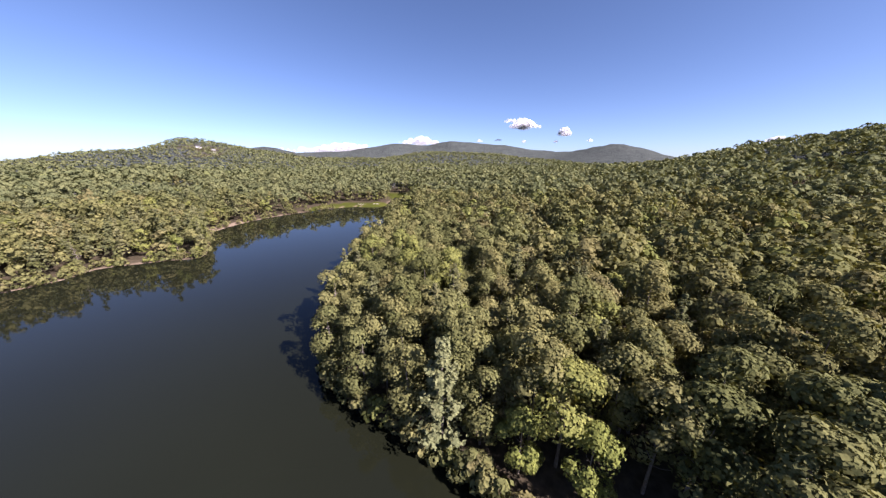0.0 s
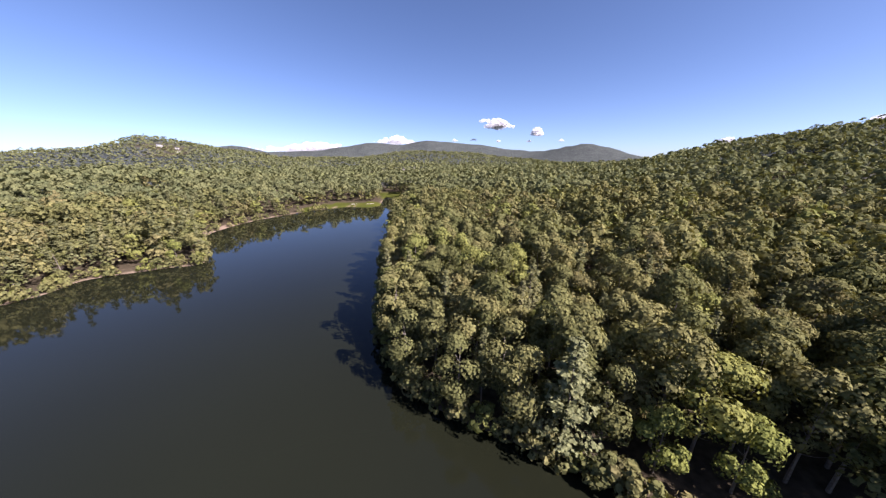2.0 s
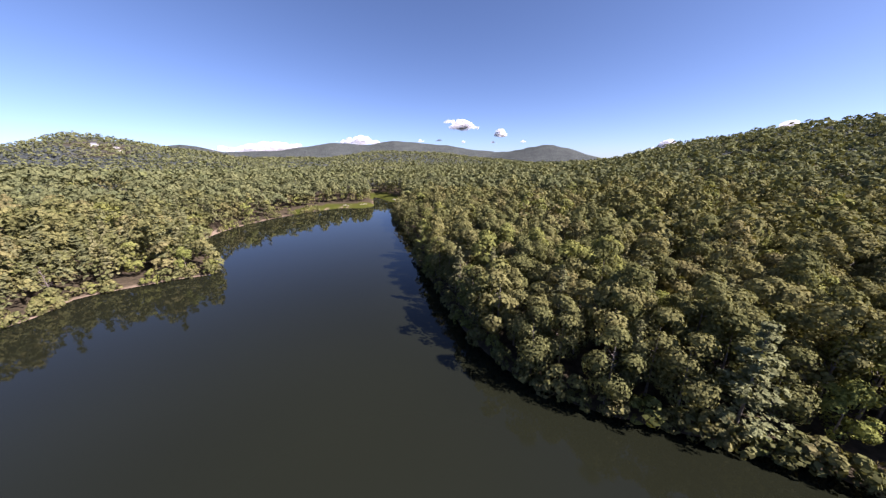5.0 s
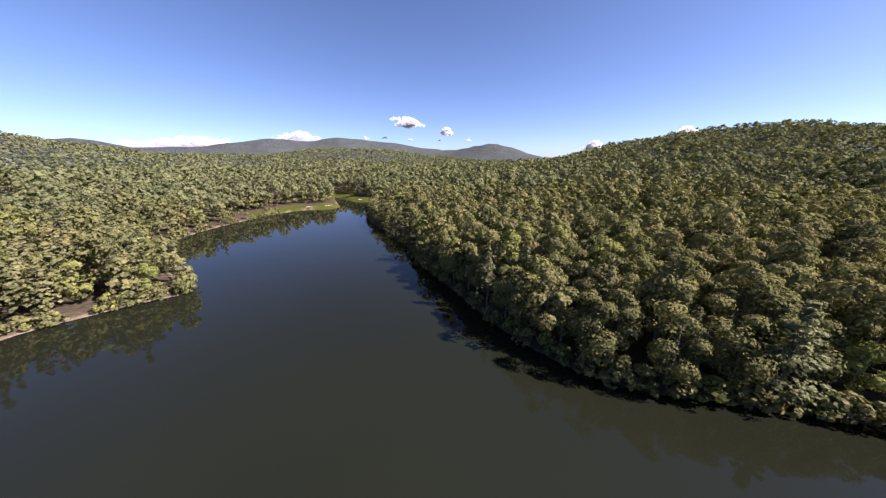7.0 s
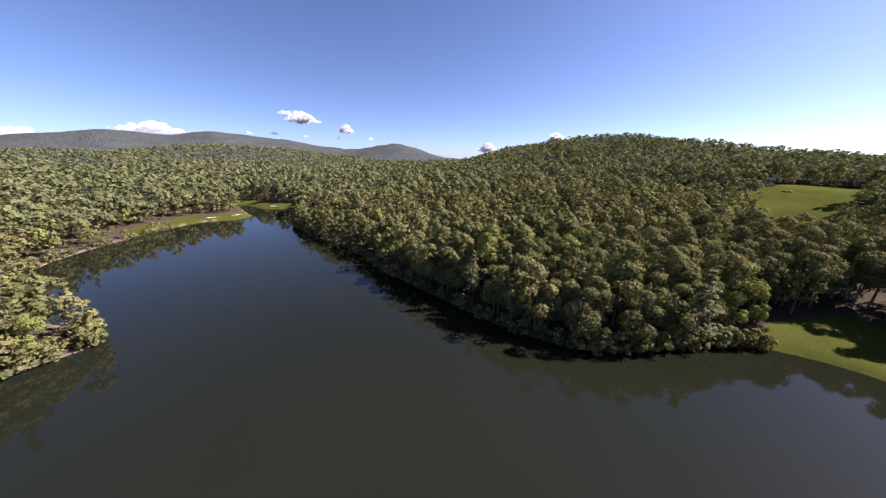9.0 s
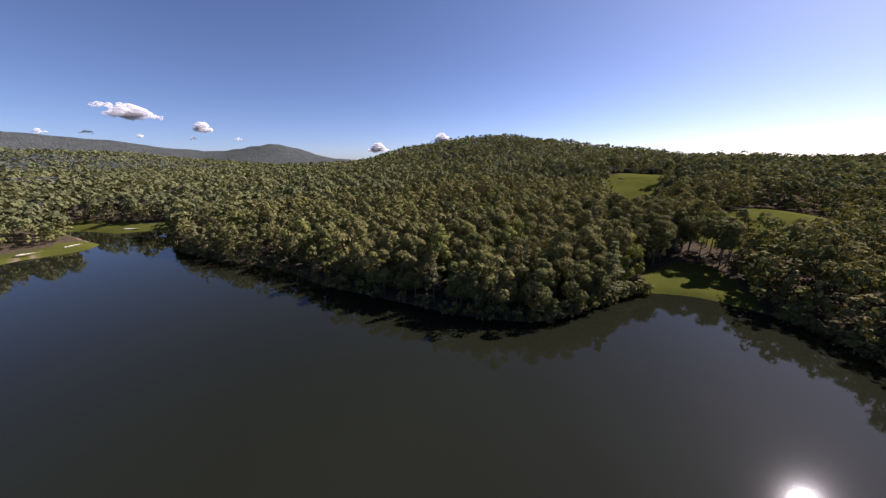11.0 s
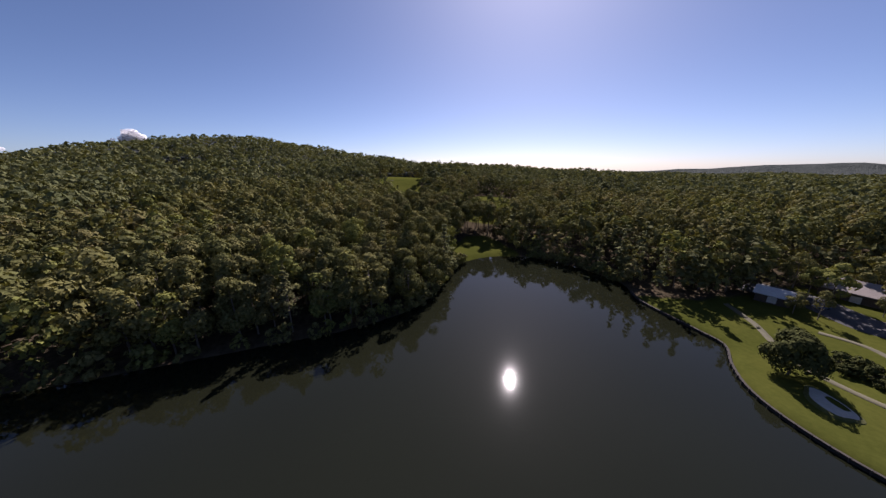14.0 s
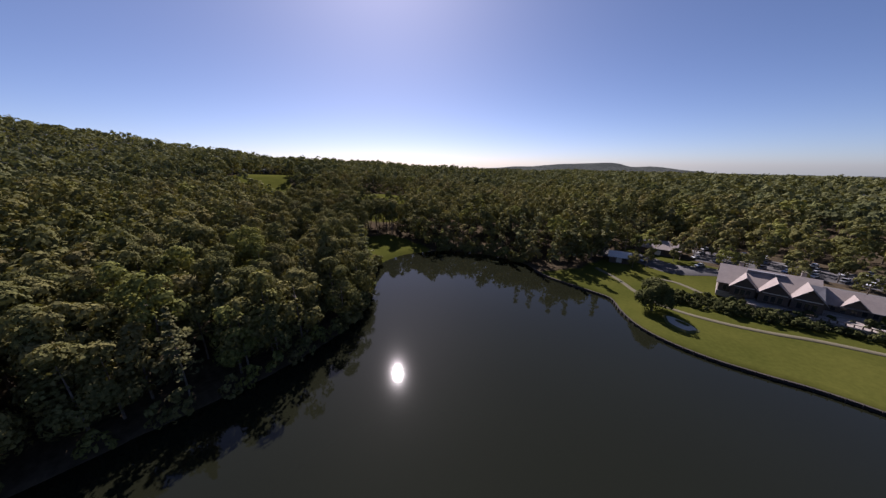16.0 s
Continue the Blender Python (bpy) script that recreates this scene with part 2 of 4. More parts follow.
FAR_RIDGE = [(-36, 3500, 90), (-32, 3500, 104), (-27, 3500, 110), (-20, 3500, 137), (-15, 3500, 182), (-11, 3500, 226), (-7.5, 3500, 216), (-4.5, 3500, 214), (0, 3500, 257), (6, 3500, 226), (10, 3500, 208), (15, 3500, 164), (20, 3500, 129), (24, 3400, 160), (28.5, 3300, 202), (33, 3350, 129), (37, 3400, 64), (41, 3450, 40), (47, 3500, 18)]
SOUTH_RIDGE = [(136, 2200, 40), (140, 2200, 46), (145, 2200, 58), (150, 2200, 76), (156, 2200, 84), (160, 2200, 82), (162, 2200, 64), (167, 2200, 56), (173, 2200, 34), (180, 2200, 10)]
# lower hills: centre x, y, the long axis's turn, half length, half width, height
HILLS = [(-20, 1450, 0, 470, 280, 72), (-385, 368, 45, 42, 32, 8), (105, 152, 80, 170, 90, 8), (-400, 385, 60, 150, 110, 8), (-661, 352, 70, 330, 220, 4), (325, 8, 0, 95, 120, 18), (150, -60, 0, 55, 50, 13), (-520, 900, 0, 420, 260, 6), (-85, 820, 0, 130, 80, 15)]


def crest(line, wide):
    b = np.radians([p[0] for p in line])
    dist, top = np.array([p[1] for p in line], float), np.array([p[2] for p in line], float)
    p = smooth(np.stack([-80 + dist * np.sin(b), 30 + dist * np.cos(b), top], 1), 2)
    return p, wide


RIDGES = [crest(MAIN_RIDGE, 420), crest(WEST_RIDGE, 380), crest(FAR_RIDGE, 430), crest(SOUTH_RIDGE, 420)]


def ridge_height(x, y):
    total = np.zeros(np.shape(x))
    for p, wide in RIDGES:
        best, top, share = np.full(np.shape(x), 1e12), np.zeros(np.shape(x)), np.zeros(np.shape(x))
        for (x0, y0, z0), (x1, y1, z1) in zip(p, p[1:]):
            dx, dy = x1 - x0, y1 - y0
            s = np.clip(((x - x0) * dx + (y - y0) * dy) / (dx * dx + dy * dy), 0, 1)
            d2 = (x - x0 - s * dx) ** 2 + (y - y0 - s * dy) ** 2
            w = ((d2 + 400) / 1e6) ** -6
            best, top, share = np.minimum(best, d2), top + w * (z0 + (z1 - z0) * s), share + w
        total = total + (top / share * np.exp(-((np.sqrt(best) / wide) ** 1.5))) ** 3
    return np.cbrt(total)


def height(x, y, d=None):
    d = shore_distance(x, y) if d is None else d
    h = 9 * (1 - np.exp(-np.hypot(x, y) / 900)) + ridge_height(x, y)
    for cx, cy, turn, a, b, top in HILLS:
        c, s = np.cos(np.radians(turn)), np.sin(np.radians(turn))
        u, v = (x - cx) * c + (y - cy) * s, (y - cy) * c - (x - cx) * s
        h = h + top * np.exp(-(u / a) ** 2 - (v / b) ** 2)
    far = np.hypot(x, y)
    h = h + step(500, 1500, far) * (5 * np.sin(x / 131 + 2 * np.sin(y / 210)) * np.sin(y / 147 + 1.5 * np.sin(x / 190)) + 3 * np.sin(x / 57 + y / 83))
    h = h + 2.2 * np.sin(x / 47 + 1.3 * np.sin(y / 61)) * np.sin(y / 53 + np.sin(x / 71))
    inland = np.maximum(d - 3, 0)
    # the far south-east is lowered to fit the skyline in the camera's view
    fall = 75 * step(750, 3000, far) * step(0.35, 0.75, (0.75 * x - 1.05 * y) / (far + 1))
    land = 0.25 + 0.32 * np.clip(d, 0, 4) + (1 - np.exp(-inland / 75)) * np.maximum(h, 0.5) - fall
    # the lawn, its terrace and the forecourt behind the wall
    w = off_line(WALL, x, y)
    here = step(-15, -40, x) * step(30, -10, y) * step(150, 90, w) * (d > 0)
    court = 1.0 + 0.9 * step(2, 22, w) + 1.1 * step(20, 34, w) + 3.5 * step(38, 58, w)
    land = land * (1 - here) + court * here
    bed = 0.25 + np.maximum(0.5 * d, -4) - 1.5 * step(0, 2, -d) * (off_line(WALL, x, y) < 6)
    return np.where(d >= -0.01, land, bed)


# ---- ground and lake ----
BAY_GREEN = np.array([(12, 21), (20, 23), (32, 21), (44, 13), (56, 4), (56, -9), (40, -15), (20, -17), (12, -13)], float)
COURT = np.array([(-46, -37), (-56, -54), (-62, -85), (-72, -128), (-125, -172), (-245, -166), (-245, -2), (-172, -8), (-120, -5), (-86, -12), (-74, -27), (-46, -30)], float)
MEADOW = np.array([(-316, 298), (-300, 316), (-384, 398), (-410, 378)], float)
FAIRWAY = smooth([(112, 22), (150, 24), (200, 28), (262, 34), (320, 20), (392, -14)], 6)
FAIRWAY_LOW = smooth([(104, -30), (135, -46), (172, -72)], 6)
# x, y, turn, size
HOUSES = [(383, 340, 20, 0.9), (408, 322, -15, 0.7), (-963, 1077, 40, 0.8), (-925, 1100, 35, 0.6), (-890, 1062, 50, 0.65), (-114, 788, 5, 0.8), (-96, 772, -20, 0.9), (-78, 790, 15, 0.8),
          (-60, 774, 0, 0.9), (-42, 788, 30, 0.8), (-144, 770, -10, 0.8)]
RIDE = smooth([(66, 216), (140, 186), (232, 150)], 5)
GOLF_SHORE = smooth([(-160, 322), (-150, 336), (-128, 354), (-108, 350), (-94, 366)], 4)
GOLF_BACK = smooth([(-98, 470), (-84, 440), (-72, 408), (-48, 392)], 4)
BEACH = smooth([(-200, 212), (-200, 244)], 4)


def cleared(x, y, d):
    """1 where the land lies open, and 1 where it is mown grass."""
    grass = inside(BAY_GREEN, x, y) | inside(MEADOW, x, y)
    grass |= (off_line(FAIRWAY, x, y) < 14 + 17 * step(180, 250, x)) | (off_line(FAIRWAY_LOW, x, y) < 25)
    grass |= (off_line(GOLF_SHORE, x, y) < 18 - 8 * step(350, 300, y)) | (off_line(GOLF_BACK, x, y) < 20)
    court = inside(COURT, x, y)
    open_land = grass | court | (off_line(RIDE, x, y) < 11) | (off_line(BEACH, x, y) < 3)
    for hx, hy, turn, size in HOUSES:
        away = math.hypot(hx + 80, hy - 30)
        for k in (0, 16 * size, 34 * size, 50 * size):
            open_land |= (x - hx - (-80 - hx) / away * k) ** 2 + (y - hy - (30 - hy) / away * k) ** 2 < (13 * size) ** 2
    return open_land, grass | (court & (off_line(WALL, x, y) < 62))


def graded(near_low, near_high, fine, far, grow=1.09):
    out, s = list(np.arange(near_low, near_high + fine, fine)), fine
    while out[-1] < far:
        s = min(s * grow, 110)
        out.append(out[-1] + s)
    s = fine
    while out[0] > -far:
        s = min(s * grow, 110)
        out.insert(0, out[0] - s)
    return np.array(out)


gx, gy = np.meshgrid(np.union1d(graded(-256, 76, 2.0, 4900), np.arange(80, 640, 10.0)), np.union1d(graded(-80, 250, 2.0, 4900), np.arange(-120, -80, 6.0)))
gd = shore_distance(gx, gy)
# the sheet's own corners follow the water's edge
ex, ey = (shore_distance(gx + 0.05, gy) - gd) / 0.05, (shore_distance(gx, gy + 0.05) - gd) / 0.05
snap = np.where(np.abs(gd) < 0.95, gd, 0)
gx, gy, gd = gx - ex * snap, gy - ey * snap, gd - snap
gz = height(gx, gy, gd)
open_land, grass = cleared(gx, gy, gd)
# on the slopes the sheet rises into the shade of the crowns, and far off it is the top of the woods; both take the
# haze-tinted colour
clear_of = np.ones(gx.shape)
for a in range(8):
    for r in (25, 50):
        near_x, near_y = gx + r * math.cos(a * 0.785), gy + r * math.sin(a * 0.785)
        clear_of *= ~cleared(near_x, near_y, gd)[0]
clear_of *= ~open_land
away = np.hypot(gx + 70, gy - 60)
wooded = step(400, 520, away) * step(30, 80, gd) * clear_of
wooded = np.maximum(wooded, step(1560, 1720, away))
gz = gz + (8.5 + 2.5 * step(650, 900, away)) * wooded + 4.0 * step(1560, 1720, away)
bare = (1 - step(0.3, 1.5, gd)) * np.where(gx < -75, 1, 0.15) * (gd > -3) * (~grass | (off_line(GOLF_SHORE, gx, gy) < 4)) * 0.9
bare = np.maximum(bare, 1 - step(2.5, 4.5, np.hypot(gx + 5, gy - 35)))
bare = np.maximum(bare, (off_line(BEACH, gx, gy) < 4) * 0.9)
rows_n, cols_n = gx.shape
idx = np.arange(rows_n * cols_n).reshape(rows_n, cols_n)
quads = np.stack([idx[:-1, :-1], idx[:-1, 1:], idx[1:, 1:], idx[1:, :-1]], -1).reshape(-1, 4)
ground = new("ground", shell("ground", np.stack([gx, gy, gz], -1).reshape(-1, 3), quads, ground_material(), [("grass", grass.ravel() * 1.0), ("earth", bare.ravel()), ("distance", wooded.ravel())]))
ground.data.shade_smooth()
tagged(ground, "wooded hills with leaf litter, mown fairways and bare shores", "ground", kind="structure")

wx, wy = np.meshgrid(np.linspace(-290, 90, 20), np.linspace(-70, 590, 34))
wi = np.arange(wx.size).reshape(wx.shape)
lake = new("water", shell("water", np.stack([wx, wy, np.full(wx.shape, 0.25)], -1).reshape(-1, 3),
                          np.stack([wi[:-1, :-1], wi[:-1, 1:], wi[1:, 1:], wi[1:, :-1]], -1).reshape(-1, 4), water_material()))
tagged(lake, "dark calm lake with a faint ripple", "lake", kind="structure")


def ground_at(x, y):
    return float(height(np.array([float(x)]), np.array([float(y)]))[0])


# ---- trees ----
def sprays(centres, normals, size, rng):
    """A bent leafy quad at each centre, square to its normal."""
    n = len(centres)
    t = np.cross(normals, rng.normal(size=(n, 3)))
    t /= np.linalg.norm(t, axis=1)[:, None] + 1e-9
    b = np.cross(normals, t)
    s = (size * rng.uniform(0.6, 1.35, n))[:, None]
    v = np.empty((n, 4, 3))
    for k, (i, j) in enumerate(((-1, -0.5), (0.45, -0.95), (1, 0.55), (-0.4, 0.95))):
        v[:, k] = centres + s * (t * (i * rng.uniform(0.35, 0.65, (n, 1))) + b * (j * rng.uniform(0.35, 0.65, (n, 1)))) + normals * s * rng.uniform(-0.1, 0.1, (n, 1))
    return v


def broad_crown(seed, count, size, wide=5.0, low=8.5, top=19.0, lumps=15, up=0.72):
    """A broadleaf crown: leafy lumps about a spreading frame, with gaps between."""
    rng = np.random.default_rng(seed)
    mid, half = (low + top) / 2, (top - low) / 2
    u = rng.uniform(-0.75 if up < 0.8 else -0.25, 0.95, lumps)
    u[0] = 1.0
    a = np.arange(lumps) * 2.4 + rng.uniform(-0.5, 0.5, lumps)
    rad = np.sqrt(np.clip(1 - u**2, 0, 1)) * rng.uniform(0.55, 1.0, lumps)
    c = np.stack([wide * 0.74 * rad * np.cos(a), wide * 0.74 * rad * np.sin(a), mid + half * 0.82 * u], 1)
    r = wide * rng.uniform(0.3, 0.52, lumps)
    w = r**2
    which = rng.choice(lumps, count, p=w / w.sum())
    dirs = rng.normal(size=(count, 3))
    dirs[:, 2] = np.abs(dirs[:, 2]) * np.where(rng.random(count) < up, 1, -1)
    out = c[which] - np.array([0, 0, mid - 0.3 * half])
    out /= np.linalg.norm(out, axis=1)[:, None] + 1e-6
    dirs = dirs / np.linalg.norm(dirs, axis=1)[:, None] + out * 0.55
    dirs /= np.linalg.norm(dirs, axis=1)[:, None]
    pos = c[which] + dirs * (r[which] * rng.uniform(0.72, 1.06, count))[:, None]
    nrm = dirs + rng.normal(scale=0.17, size=(count, 3))
    nrm /= np.linalg.norm(nrm, axis=1)[:, None]
    return sprays(pos, nrm, size, rng)


def pine_crown(seed, count, size, wide=3.6, low=5.0, top=22.0, tiers=11):
    """A pine's crown: flat plumes on boughs in loose tiers."""
    rng = np.random.default_rng(seed)
    tier = rng.integers(0, tiers, count)
    f = (tier + 0.5) / tiers
    reach = wide * (1.05 - f) ** 0.75 * (0.75 + 0.35 * np.sin(tier * 2.1 + seed))
    boughs = 6
    a = rng.integers(0, boughs, count) * 2 * np.pi / boughs + tier * 1.1 + rng.normal(scale=0.16, size=count)
    rr = reach * np.sqrt(rng.uniform(0.06, 1, count))
    z = low + (top - low) * f + 0.22 * rr - 0.05 * rr**2 + rng.normal(scale=0.18, size=count)
    pos = np.stack([rr * np.cos(a), rr * np.sin(a), z], 1)
    nrm = np.stack([0.35 * np.cos(a), 0.35 * np.sin(a), np.ones(count)], 1) + rng.normal(scale=0.4, size=(count, 3))
    nrm /= np.linalg.norm(nrm, axis=1)[:, None]
    return sprays(pos, nrm, size, rng)


def dome(seed, sides, rings):
    """A far tree's crown: a crumpled cap of facets, with swellings where its boughs stand out."""
    rng = np.random.default_rng(seed)
    v = [(rng.uniform(-0.15, 0.15), rng.uniform(-0.15, 0.15), 1.0)]
    for rad, z in rings:
        turn = rng.uniform(0, 1)
        for q in np.arange(sides) * 2 * np.pi / sides + turn:
            k = rng.uniform(0.74, 1.22)
            v.append((rad * k * np.cos(q), rad * k * np.sin(q), z + rng.uniform(-0.16, 0.16)))
    f = [(0, 1 + i, 1 + (i + 1) % sides) for i in range(sides)]
    for r in range(len(rings) - 1):
        a, c = 1 + r * sides, 1 + (r + 1) * sides
        f += [(a + i, c + i, c + (i + 1) % sides) for i in range(sides)] + [(a + i, c + (i + 1) % sides, a + (i + 1) % sides) for i in range(sides)]
    return np.array(v), np.array(f)


def scatter(low, high, gap, rng, outer):
    """Tree stations on a jittered grid, between two distances from the lake's middle."""
    n = int(2 * outer / gap)
    x, y = np.meshgrid((np.arange(n) - n / 2) * gap, (np.arange(n) - n / 2) * gap)
    x = (x + (np.arange(n)[:, None] % 2) * gap / 2 + rng.uniform(-0.48, 0.48, x.shape) * gap + MID[0]).ravel()
    y = (y + rng.uniform(-0.48, 0.48, y.shape) * gap + MID[1]).ravel()
    r = np.hypot(x - MID[0], y - MID[1])
    keep = (r >= low) & (r < high) & (np.abs(x) < 4800) & (np.abs(y) < 4800)
    x, y = x[keep], y[keep]
    d = shore_distance(x, y)
    keep = (d > 1.4) & ~cleared(x, y, d)[0]
    x, y, d = x[keep], y[keep], d[keep]
    return x, y, height(x, y, d), d


COARSE = np.arange(-4900, 4901, 35.0)
_cx, _cy = np.meshgrid(COARSE, COARSE)
COARSE_Z = height(_cx, _cy, np.full(_cx.shape, 300.0))


def roughly(x, y):
    i, j = np.clip((x + 4900) / 35, 0, len(COARSE) - 1.01), np.clip((y + 4900) / 35, 0, len(COARSE) - 1.01)
    a, c = i.astype(int), j.astype(int)
    u, v = i - a, j - c
    return COARSE_Z[c, a] * (1 - u) * (1 - v) + COARSE_Z[c, a + 1] * u * (1 - v) + COARSE_Z[c + 1, a] * (1 - u) * v + COARSE_Z[c + 1, a + 1] * u * v


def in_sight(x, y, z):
    """Crowns in the camera's view: a clear line from three points near its path."""
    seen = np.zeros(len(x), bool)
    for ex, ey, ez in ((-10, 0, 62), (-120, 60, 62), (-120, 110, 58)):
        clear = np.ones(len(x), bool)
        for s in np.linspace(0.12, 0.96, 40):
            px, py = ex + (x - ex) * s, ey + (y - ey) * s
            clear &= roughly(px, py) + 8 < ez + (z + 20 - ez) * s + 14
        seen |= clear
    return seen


def by_clearing(x, y):
    """Stations whose next neighbour on some side is open land."""
    near = np.zeros(len(x), bool)
    for a in range(8):
        px, py = x + 13 * math.cos(a * 0.785), y + 13 * math.sin(a * 0.785)
        near |= cleared(px, py, None)[0]
    return near


MID = (-70.0, 60.0)
rng = np.random.default_rng(11)


def woods(name, x, y, z, templates, mat, scale_low, scale_high, label):
    """Many trees as one mesh: each template's sprays, turned, sized and tinted tree by tree."""
    pick = rng.integers(0, len(templates), len(x))
    verts, tints = [], []
    for k, tpl in enumerate(templates):
        m = np.where(pick == k)[0]
        if not len(m):
            continue
        q, s, sz = rng.uniform(0, 6.283, len(m)), rng.uniform(scale_low, scale_high, len(m)), rng.uniform(0.86, 1.14, len(m))
        t = tpl.reshape(-1, 3)
        vx = (t[None, :, 0] * np.cos(q)[:, None] - t[None, :, 1] * np.sin(q)[:, None]) * s[:, None] + x[m][:, None]
        vy = (t[None, :, 0] * np.sin(q)[:, None] + t[None, :, 1] * np.cos(q)[:, None]) * s[:, None] + y[m][:, None]
        vz = t[None, :, 2] * (s * sz)[:, None] + z[m][:, None]
        verts.append(np.stack([vx, vy, vz], -1).reshape(-1, 3))
        tints.append(np.repeat(rng.random(len(m)), len(t)))
    v = np.concatenate(verts)
    ob = new(name, shell(name, v, np.arange(len(v)).reshape(-1, 4), mat, [("tint", np.concatenate(tints))]))
    return tagged(ob, label, "woods", kind="stuff")


nx, ny, nz, nd = scatter(0, 360, 6.9, rng, 362)


def off_walk(x, y):
    """Metres from the stretch of water that the walk crosses."""
    return off_line(np.array([(0, -9), (-56, -1), (-100, 14), (-134, 40), (-137, 55), (-117, 84)], float), x, y)


keep = (off_walk(nx, ny) < 225) & ~((nx < -120) & (ny < -60) & (off_walk(nx, ny) > 150))
nx, ny, nz, nd = nx[keep], ny[keep], nz[keep], nd[keep]
# trees with a look of their own, by the point: x, y, kind, size
MARKED = [(-1, 34, "pale", 1.2), (23, 25, "lime", 0.85), (13, 29, "lime", 0.8), (3, 58, "lime", 0.9), (11, 36, "rust", 0.85), (40, 39, "rust", 0.95), (66, 42, "rust", 0.9), (80, 43, "lime", 0.8), (38, 54, "pale", 0.8), (-162, 144, "lime", 0.75)]
keep = np.hypot(nx + 5, ny - 36) > 4.5
for mx, my, kind, size in MARKED:
    keep &= np.hypot(nx - mx, ny - my) > 4.6
nx, ny, nz, nd = nx[keep], ny[keep], nz[keep], nd[keep]
# pines keep to the far bank and to scattered stations elsewhere
pine = (rng.random(len(nx)) < np.where((nx < -140) & (ny < 330), 0.5, 0.12))
near_run = off_line(np.array([(-4, 62), (20, 36), (62, 24)], float), nx, ny)
closeness = np.minimum(np.minimum(near_run, np.hypot(nx + 32, ny - 110) + 12), np.hypot(nx + 172, ny - 150) + 52)
single = np.zeros(len(nx), bool)
single[np.argsort(closeness)[:225]] = True

mid_pine = [pine_crown(s, 110, 1.5) for s in range(30, 34)]
edge = ((nd < 13) & ((nx < -120) | (ny < -12))) | by_clearing(nx, ny)
rim = (nd < 12) & (nx > -75) & (nx < 30) & (ny > -12)
m = ~single & ~pine & rim
woods("rim_woods", nx[m], ny[m], nz[m], [broad_crown(s, 260, 1.1, wide=5.2, low=1.6, top=17.0, lumps=20, up=0.78) for s in range(126, 130)], leaf_woods, 0.8, 1.2, "broadleaf trees leaning over the shaded shore")
edge &= ~rim
m = ~single & ~pine & edge
woods("shore_woods", nx[m], ny[m], nz[m], [broad_crown(s, 150, 1.45, wide=4.8, low=1.2, top=15.0, lumps=17) for s in range(26, 30)], leaf_woods, 0.75, 1.2, "dense green broadleaf trees leafy to the ground along the shore")
m = ~single & ~pine & ~edge & ~rim
close = (off_walk(nx, ny) < 115) | ((nx > -70) & (ny < 260) & (off_walk(nx, ny) < 200))
woods("near_woods", nx[m & close], ny[m & close], nz[m & close], [broad_crown(s, 260, 1.12, wide=5.2, low=5.0, lumps=18, up=0.84) for s in range(20, 26)], leaf_woods, 0.75, 1.35, "dense green broadleaf woods round the lake")
woods("lake_woods", nx[m & ~close], ny[m & ~close], nz[m & ~close], [broad_crown(s, 150, 1.38, wide=5.3, low=5.5, up=0.88, lumps=15) for s in range(70, 76)], lake_leaves, 0.75, 1.35, "dense green broadleaf woods behind the lake shore")
ux, uy, uz, ud = scatter(0, 300, 7.4, rng, 302)
m = (((ux > -62) & (ux < 130) & (uy > 0) & (uy < 190)) | ((ux < -135) & (ux > -250) & (uy > 70) & (uy < 270))) & (ud > np.where(ux > -75, 11, 3))
woods("understorey", ux[m], uy[m], uz[m], [broad_crown(s, 110, 1.1, wide=4.2, low=1.5, top=11.5, lumps=13, up=0.9) for s in range(320, 325)], leaf_woods, 0.8, 1.2, "young leafy trees under the taller crowns")
m = ~single & pine
woods("near_pines", nx[m], ny[m], nz[m], mid_pine, needle_woods, 0.8, 1.15, "dark green pines among the broadleaf woods")
CAP = ((0.6, 0.74), (1.0, 0.0))


def unseen_side(x, y):
    """The country behind the clubhouse's end of the lake, which the walk never faces."""
    a = np.degrees(np.arctan2(x - MID[0], y - MID[1]))
    return (a < -78) & (a > -158)


def far_woods(name, x, y, z, gap, domes, lift, tall, mat, label):
    pick, verts, faces, tints, base = rng.integers(0, len(domes), len(x)), [], [], [], 0
    for j, (tv, tf) in enumerate(domes):
        q = np.where(pick == j)[0]
        s, turn = gap * rng.uniform(0.42, 0.86, len(q)), rng.uniform(0, 6.283, len(q))
        top, up = tall * rng.uniform(0.6, 1.2, len(q)), lift + tall * rng.uniform(-0.4, 0.35, len(q))
        c, n = np.cos(turn)[:, None], np.sin(turn)[:, None]
        v = np.stack([(tv[None, :, 0] * c - tv[None, :, 1] * n) * s[:, None] + x[q][:, None], (tv[None, :, 0] * n + tv[None, :, 1] * c) * s[:, None] + y[q][:, None],
                      tv[None, :, 2] * top[:, None] + (z[q] + up)[:, None]], -1)
        verts.append(v.reshape(-1, 3))
        faces.append((tf[None] + (np.arange(len(q)) * len(tv))[:, None, None] + base).reshape(-1, 3))
        tints.append(np.repeat(rng.random(len(q)), len(tv)))
        base += len(q) * len(tv)
    ob = new(name, shell(name, np.concatenate(verts), np.concatenate(faces), mat, [("tint", np.concatenate(tints))]))
    return tagged(ob, label, "woods", kind="stuff")


